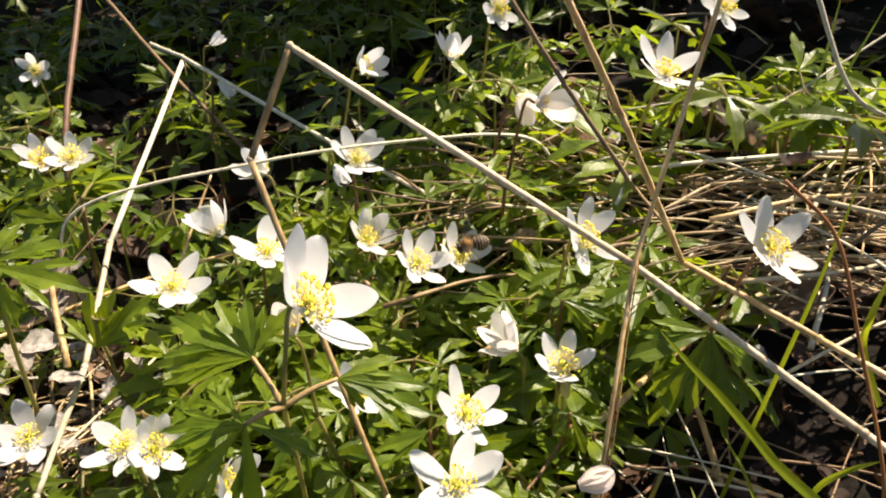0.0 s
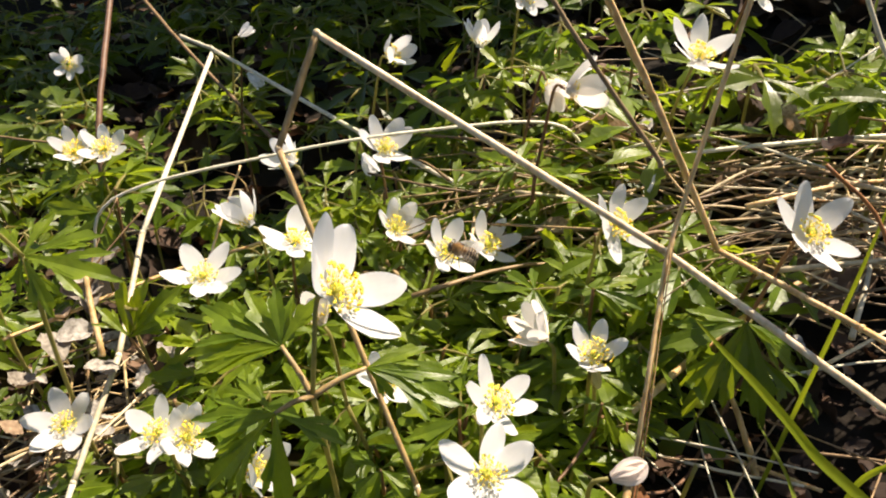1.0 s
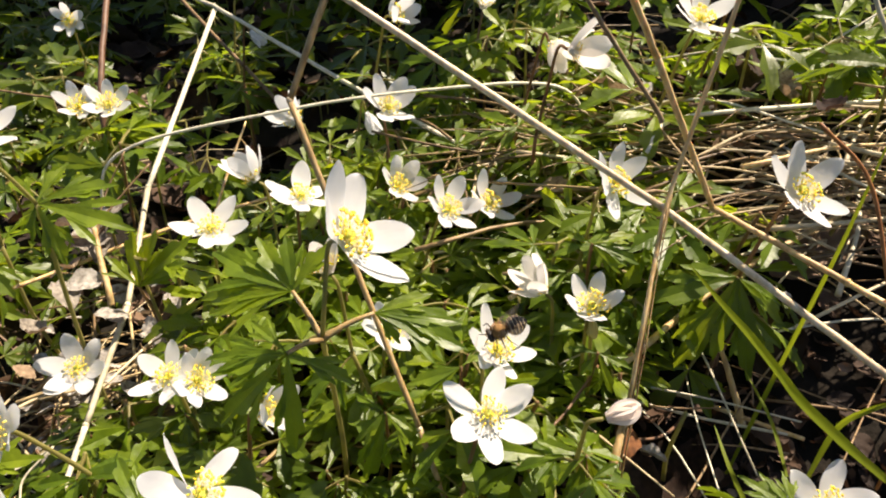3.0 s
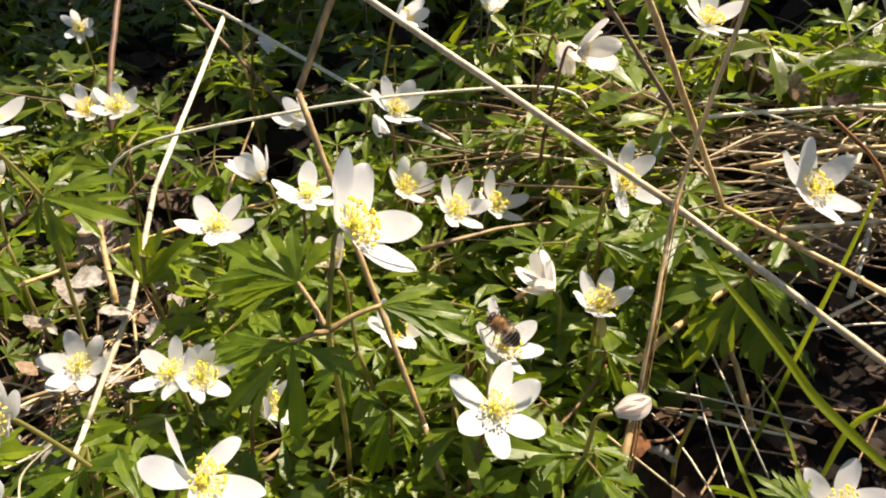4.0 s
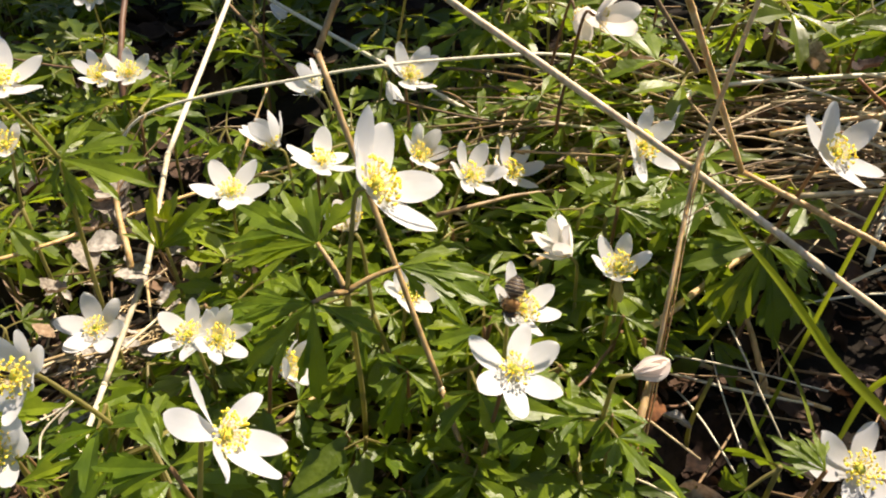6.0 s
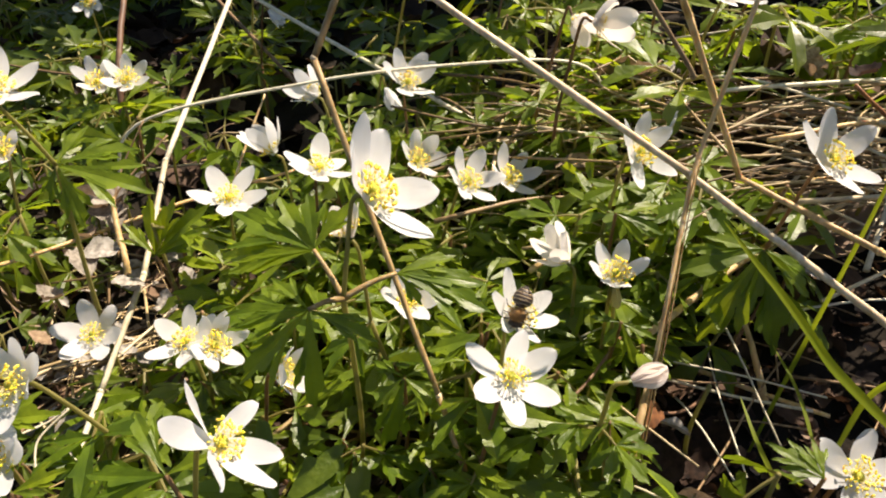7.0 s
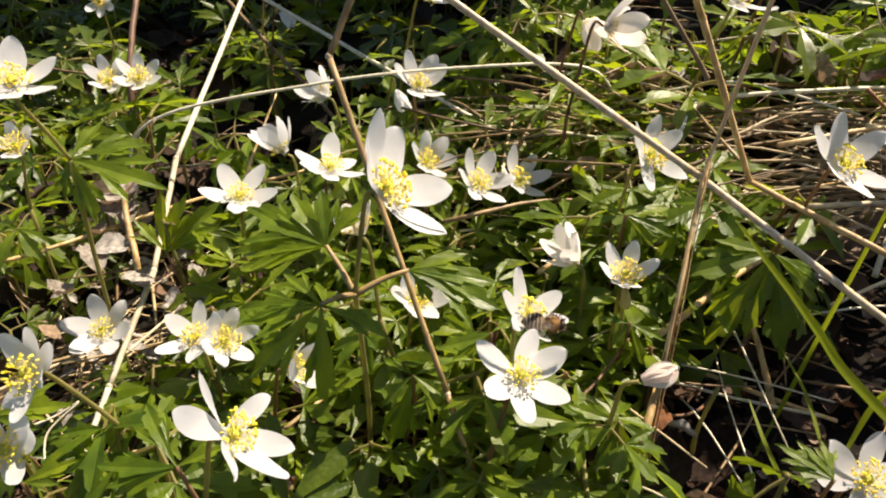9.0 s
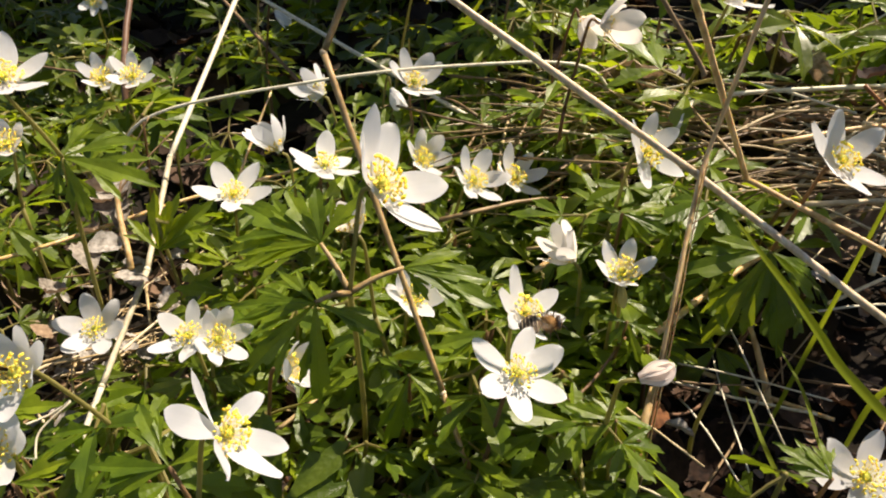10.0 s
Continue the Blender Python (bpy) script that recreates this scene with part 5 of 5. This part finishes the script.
# ---- the bee ----
def bee_materials():
    fur = streaked("bee_fur", [(0.3, (0.13, 0.068, 0.024)), (0.7, (0.36, 0.21, 0.08))], 900, 0.9, 0.1, (1, 1, 1), False)
    dark = streaked("bee_dark", [(0.3, (0.012, 0.008, 0.006)), (0.7, (0.03, 0.019, 0.012))], 900, 0.4, 0.5, (1, 1, 1), False)
    pale = streaked("bee_band", [(0.3, (0.34, 0.25, 0.14)), (0.7, (0.52, 0.42, 0.27))], 900, 0.8, 0.2, (1, 1, 1), False)
    wing, nt, b = material("bee_wing", 0.2, 0.6)
    b.inputs["Base Color"].default_value = (0.55, 0.47, 0.36, 1)
    tr = nt.nodes.new("ShaderNodeBsdfTransparent")
    s = nt.nodes.new("ShaderNodeMixShader")
    s.inputs[0].default_value = 0.94
    nt.links.new(b.outputs[0], s.inputs[1])
    nt.links.new(tr.outputs[0], s.inputs[2])
    nt.links.new(s.outputs[0], nt.nodes["Material Output"].inputs[0])
    tawny = streaked("bee_tawny", [(0.3, (0.07, 0.035, 0.013)), (0.7, (0.17, 0.09, 0.035))], 900, 0.5, 0.4, (1, 1, 1), False)
    brown = streaked("bee_brown", [(0.3, (0.020, 0.011, 0.006)), (0.7, (0.058, 0.031, 0.014))], 900, 0.5, 0.4, (1, 1, 1), False)
    return fur, dark, pale, wing, tawny, brown


def wing_mesh(length, width, mat):
    verts, faces = [], []
    n, m = 8, 4
    for i in range(n + 1):
        s = i / n
        w = width * (0.25 + 0.75 * math.sin(math.pi * min(1, 0.1 + 0.8 * s)) ** 0.8) * (1 if s < 0.95 else 0.6)
        for k in range(m + 1):
            u = k / m
            verts.append((-s * length, w * (u - 0.25), 0.0002 * math.sin(7 * s + 5 * u)))
    for i in range(n):
        for k in range(m):
            a = i * (m + 1) + k
            faces.append((a, a + 1, a + m + 2, a + m + 1))
    return mesh_of("wing", verts, faces, mat)


def hairy(b, c, r, rg, count, slot, long=0.0008):
    for i in range(count):
        d = Vector((rg.gauss(0, 1), rg.gauss(0, 1), rg.gauss(0, 1))).normalized()
        p = Vector(c) + Vector((d.x * r[0], d.y * r[1], d.z * r[2]))
        t = p + (d + Vector((-0.4, 0, 0))) * long
        s = d.orthogonal().normalized() * 0.00006
        b.add(([p - s, p + s, t], [(0, 1, 2)]), slot)


def build_bee():
    """A honey bee about 13 mm long, its head towards +x and its back up."""
    fur, dark, pale, wing, tawny, brown = bee_materials()
    rg = random.Random(3)
    bee = empty("honey_bee", (0, 0, 0))
    bee.scale = (1.16, 1.42, 1.4)
    b = Build().add(ellipsoid((0.0018, 0, 0.0003), 0.0021, 0.0019, 0.0019, None, 14, 10))
    hairy(b, (0.0018, 0, 0.0003), (0.0021, 0.0019, 0.0019), rg, 700, 0)
    part("thorax", b.mesh("thorax", [fur]), bee, label="furry brown thorax")
    b = Build().add(ellipsoid((0.0, 0, 0), 0.0011, 0.0017, 0.0015, None, 12, 8), 0)
    hairy(b, (0, 0, 0.0002), (0.0011, 0.0015, 0.0014), rg, 160, 1)
    head = part("head", b.mesh("head", [dark, fur]), bee, pose(0.0045, 0, -0.0004, 0, 25, 0))
    for y in (-1, 1):
        part("eye", mesh_of("eye", *ellipsoid((0.0001, y * 0.00125, 0.0002), 0.0007, 0.00055, 0.0011, None, 8, 6), dark), head)
        part("antenna", mesh_of("antenna", *tube([Vector((0.0009, y * 0.0004, 0.0003)), Vector((0.0018, y * 0.0010, 0.0009)), Vector((0.0032, y * 0.0016, 0.0002))], 0.00014, 0.00012, 5), dark), head)
    ab = empty("abdomen", (0, 0, 0))
    ab.parent = bee
    ab.matrix_basis = pose(-0.0003, 0, 0, 0, -8, 0)
    segs = 6
    prof = [0.0009, 0.0021, 0.0025, 0.00245, 0.0021, 0.0014, 0.0003]
    for i in range(segs):
        x0, x1 = -0.0011 * i - 0.0002, -0.0011 * (i + 1) - 0.0002
        for k, (f0, f1, mat, nm, grow) in enumerate(((0, 0.84, (tawny, brown, brown, brown, dark, dark)[i], "segment", 1.0), (0.84, 1.0, pale if i < 5 else dark, "band", 1.02))):
            xa, xb = x0 + (x1 - x0) * f0, x0 + (x1 - x0) * f1
            ra, rb = prof[i] + (prof[i + 1] - prof[i]) * f0, prof[i] + (prof[i + 1] - prof[i]) * f1
            line = [Vector((xa, 0, -0.0001)), Vector(((xa + xb) / 2, 0, -0.0001)), Vector((xb, 0, -0.0001))]
            body = Build().add(tube(line, ra * grow, rb * grow, 14))
            mid = (ra + rb) / 2
            hairy(body, ((xa + xb) / 2, 0, -0.0001), (abs(xb - xa) / 2, mid, mid), rg, 30, 0, 0.0003)
            part(nm, body.mesh(nm, [mat]), ab)
    wings = []
    for y in (-1, 1):
        for ln, wd, x, nm in ((0.0092, 0.0030, 0.0024, "forewing"), (0.0064, 0.0021, 0.0014, "hindwing")):
            me = wing_mesh(ln, wd, wing)
            w = part(nm, me, bee, pose(x, y * 0.0011, 0.0018, 0, 6, 0), "clear brownish wing")
            wings.append((w, y, x))
        for x, fx, nm in ((0.0032, 0.0020, "front_leg"), (0.0020, 0.0, "middle_leg"), (0.0008, -0.0022, "hind_leg")):
            P = [Vector((x, y * 0.0010, -0.0012)), Vector((x + fx * 0.4, y * 0.0030, -0.0006)), Vector((x + fx * 0.8, y * 0.0036, -0.0026)), Vector((x + fx * 1.1, y * 0.0040, -0.0042))]
            part(nm, mesh_of(nm, *tube(spline(P, 3), 0.00021, 0.00010, 6), brown), bee)
    tagged(bee, "brown honey bee with striped abdomen visiting the flowers", "bee")
    return bee, wings


BEE, WINGS = build_bee()
BEE_ROWS = [
    (0, (0.0135, 0.2656, 0.1510), (-0.96, -0.14, -0.23)),
    (0.2, (0.0074, 0.2744, 0.1640), (-0.94, -0.19, -0.29)),
    (0.4, (-0.0014, 0.2750, 0.1534), (-0.92, -0.22, -0.31)),
    (0.6, (0.0061, 0.2762, 0.1438), (-0.99, -0.11, -0.10)),
    (0.8, (0.0032, 0.2760, 0.1433), (-1.00, -0.00, 0.08)),
    (1.0, (-0.0032, 0.2744, 0.1368), (-0.93, 0.15, 0.34)),
    (1.2, (-0.0025, 0.2722, 0.1376), (-0.94, 0.13, 0.32)),
    (1.4, (-0.0003, 0.2722, 0.1419), (-0.90, -0.25, -0.35)),
    (1.5, (0.0249, 0.2631, 0.1501), (-0.87, -0.28, -0.41)),
    (1.6, (0.0301, 0.2402, 0.1507), (-0.78, -0.34, -0.52)),
    (1.7, (0.0221, 0.2176, 0.1493), (-0.89, -0.25, -0.37)),
    (1.8, (0.0189, 0.2077, 0.1474), (-0.81, -0.32, -0.50)),
    (1.9, (0.0160, 0.2022, 0.1451), (-1.00, -0.07, -0.04)),
    (2.0, (0.0175, 0.1925, 0.1411), (-0.97, -0.14, -0.18)),
    (2.2, (0.0179, 0.1860, 0.1390), (-0.99, -0.09, -0.07)),
    (2.3, (0.0181, 0.1854, 0.1377), (-0.99, -0.10, -0.09)),
    (2.5, (0.0131, 0.1873, 0.1403), (-1.00, 0.02, 0.10)),
    (2.7, (0.0114, 0.1824, 0.1420), (-0.90, -0.26, -0.36)),
    (3.8, (0.0117, 0.1866, 0.1365), (-0.91, 0.18, 0.36)),
    (4.0, (0.0084, 0.1845, 0.1375), (-0.75, 0.32, 0.58)),
    (4.3, (0.0104, 0.1851, 0.1386), (-0.90, 0.19, 0.38)),
    (4.5, (0.0115, 0.1832, 0.1356), (-0.95, 0.12, 0.28)),
    (4.7, (0.0100, 0.1814, 0.1338), (-0.98, 0.08, 0.21)),
    (5.0, (0.0103, 0.1837, 0.1392), (-0.96, -0.17, -0.20)),
    (5.2, (0.0061, 0.1809, 0.1343), (-0.48, -0.48, -0.74)),
    (5.4, (0.0066, 0.1806, 0.1329), (-0.34, -0.52, -0.78)),
    (5.5, (0.0074, 0.1818, 0.1344), (-0.27, -0.53, -0.81)),
    (5.7, (0.0055, 0.1828, 0.1354), (-0.08, -0.55, -0.83)),
    (6.8, (0.0080, 0.1834, 0.1346), (-0.66, -0.43, -0.62)),
    (7.0, (0.0091, 0.1831, 0.1339), (-0.26, -0.53, -0.81)),
    (7.2, (0.0072, 0.1836, 0.1346), (0.24, -0.51, -0.82)),
    (7.4, (0.0047, 0.1828, 0.1370), (0.44, -0.47, -0.77)),
    (7.5, (0.0056, 0.1834, 0.1359), (0.55, -0.43, -0.72)),
    (7.7, (0.0068, 0.1838, 0.1350), (0.66, -0.38, -0.65)),
    (8.0, (0.0072, 0.1831, 0.1346), (0.64, -0.38, -0.66)),
    (8.2, (0.0084, 0.1814, 0.1333), (0.74, -0.33, -0.59)),
    (8.5, (0.0098, 0.1802, 0.1337), (0.83, -0.26, -0.50)),
    (8.7, (0.0123, 0.1802, 0.1325), (0.78, -0.30, -0.55)),
    (8.9, (0.0142, 0.1798, 0.1307), (1.00, 0.03, -0.04)),
    (9.0, (0.0148, 0.1798, 0.1301), (0.99, -0.01, -0.10)),
    (9.5, (0.0147, 0.1806, 0.1289), (0.99, 0.09, 0.07)),
    (10.0, (0.0149, 0.1808, 0.1284), (0.99, 0.09, 0.07)),
]



def motions():
    rows = []
    for t, at, ahead in BEE_ROWS:
        f = Vector(ahead).normalized()
        up = Vector((0.0, -0.55, 0.83))
        s = up.cross(f).normalized()
        rows.append((t, frame_matrix(Vector(at), f, s, f.cross(s))))
    walk(BEE, rows)
    for w, y, x in WINGS:
        z = 0.0018
        keys = []
        for t, spread, lift in ((0, 70, 25), (0.1, 70, -15), (0.2, 70, 30), (0.3, 70, -15), (0.4, 60, 25), (0.6, 14, 4), (1.4, 14, 4), (1.5, 70, 30), (1.6, 70, -15), (1.7, 70, 30), (1.8, 70, -15),
                                (1.9, 70, 30), (2.0, 70, -15), (2.1, 65, 30), (2.3, 55, 20), (2.5, 45, 30), (2.7, 14, 4), (7.2, 14, 4), (7.4, 60, 25), (7.5, 30, 8), (7.7, 14, 4), (10, 14, 4)):
            keys.append((t, pose(x, y * 0.0011, z, 0, 0, -y * spread) @ pose(0, 0, 0, 0, 4 + lift, 0)))
        walk(w, keys)


motions()
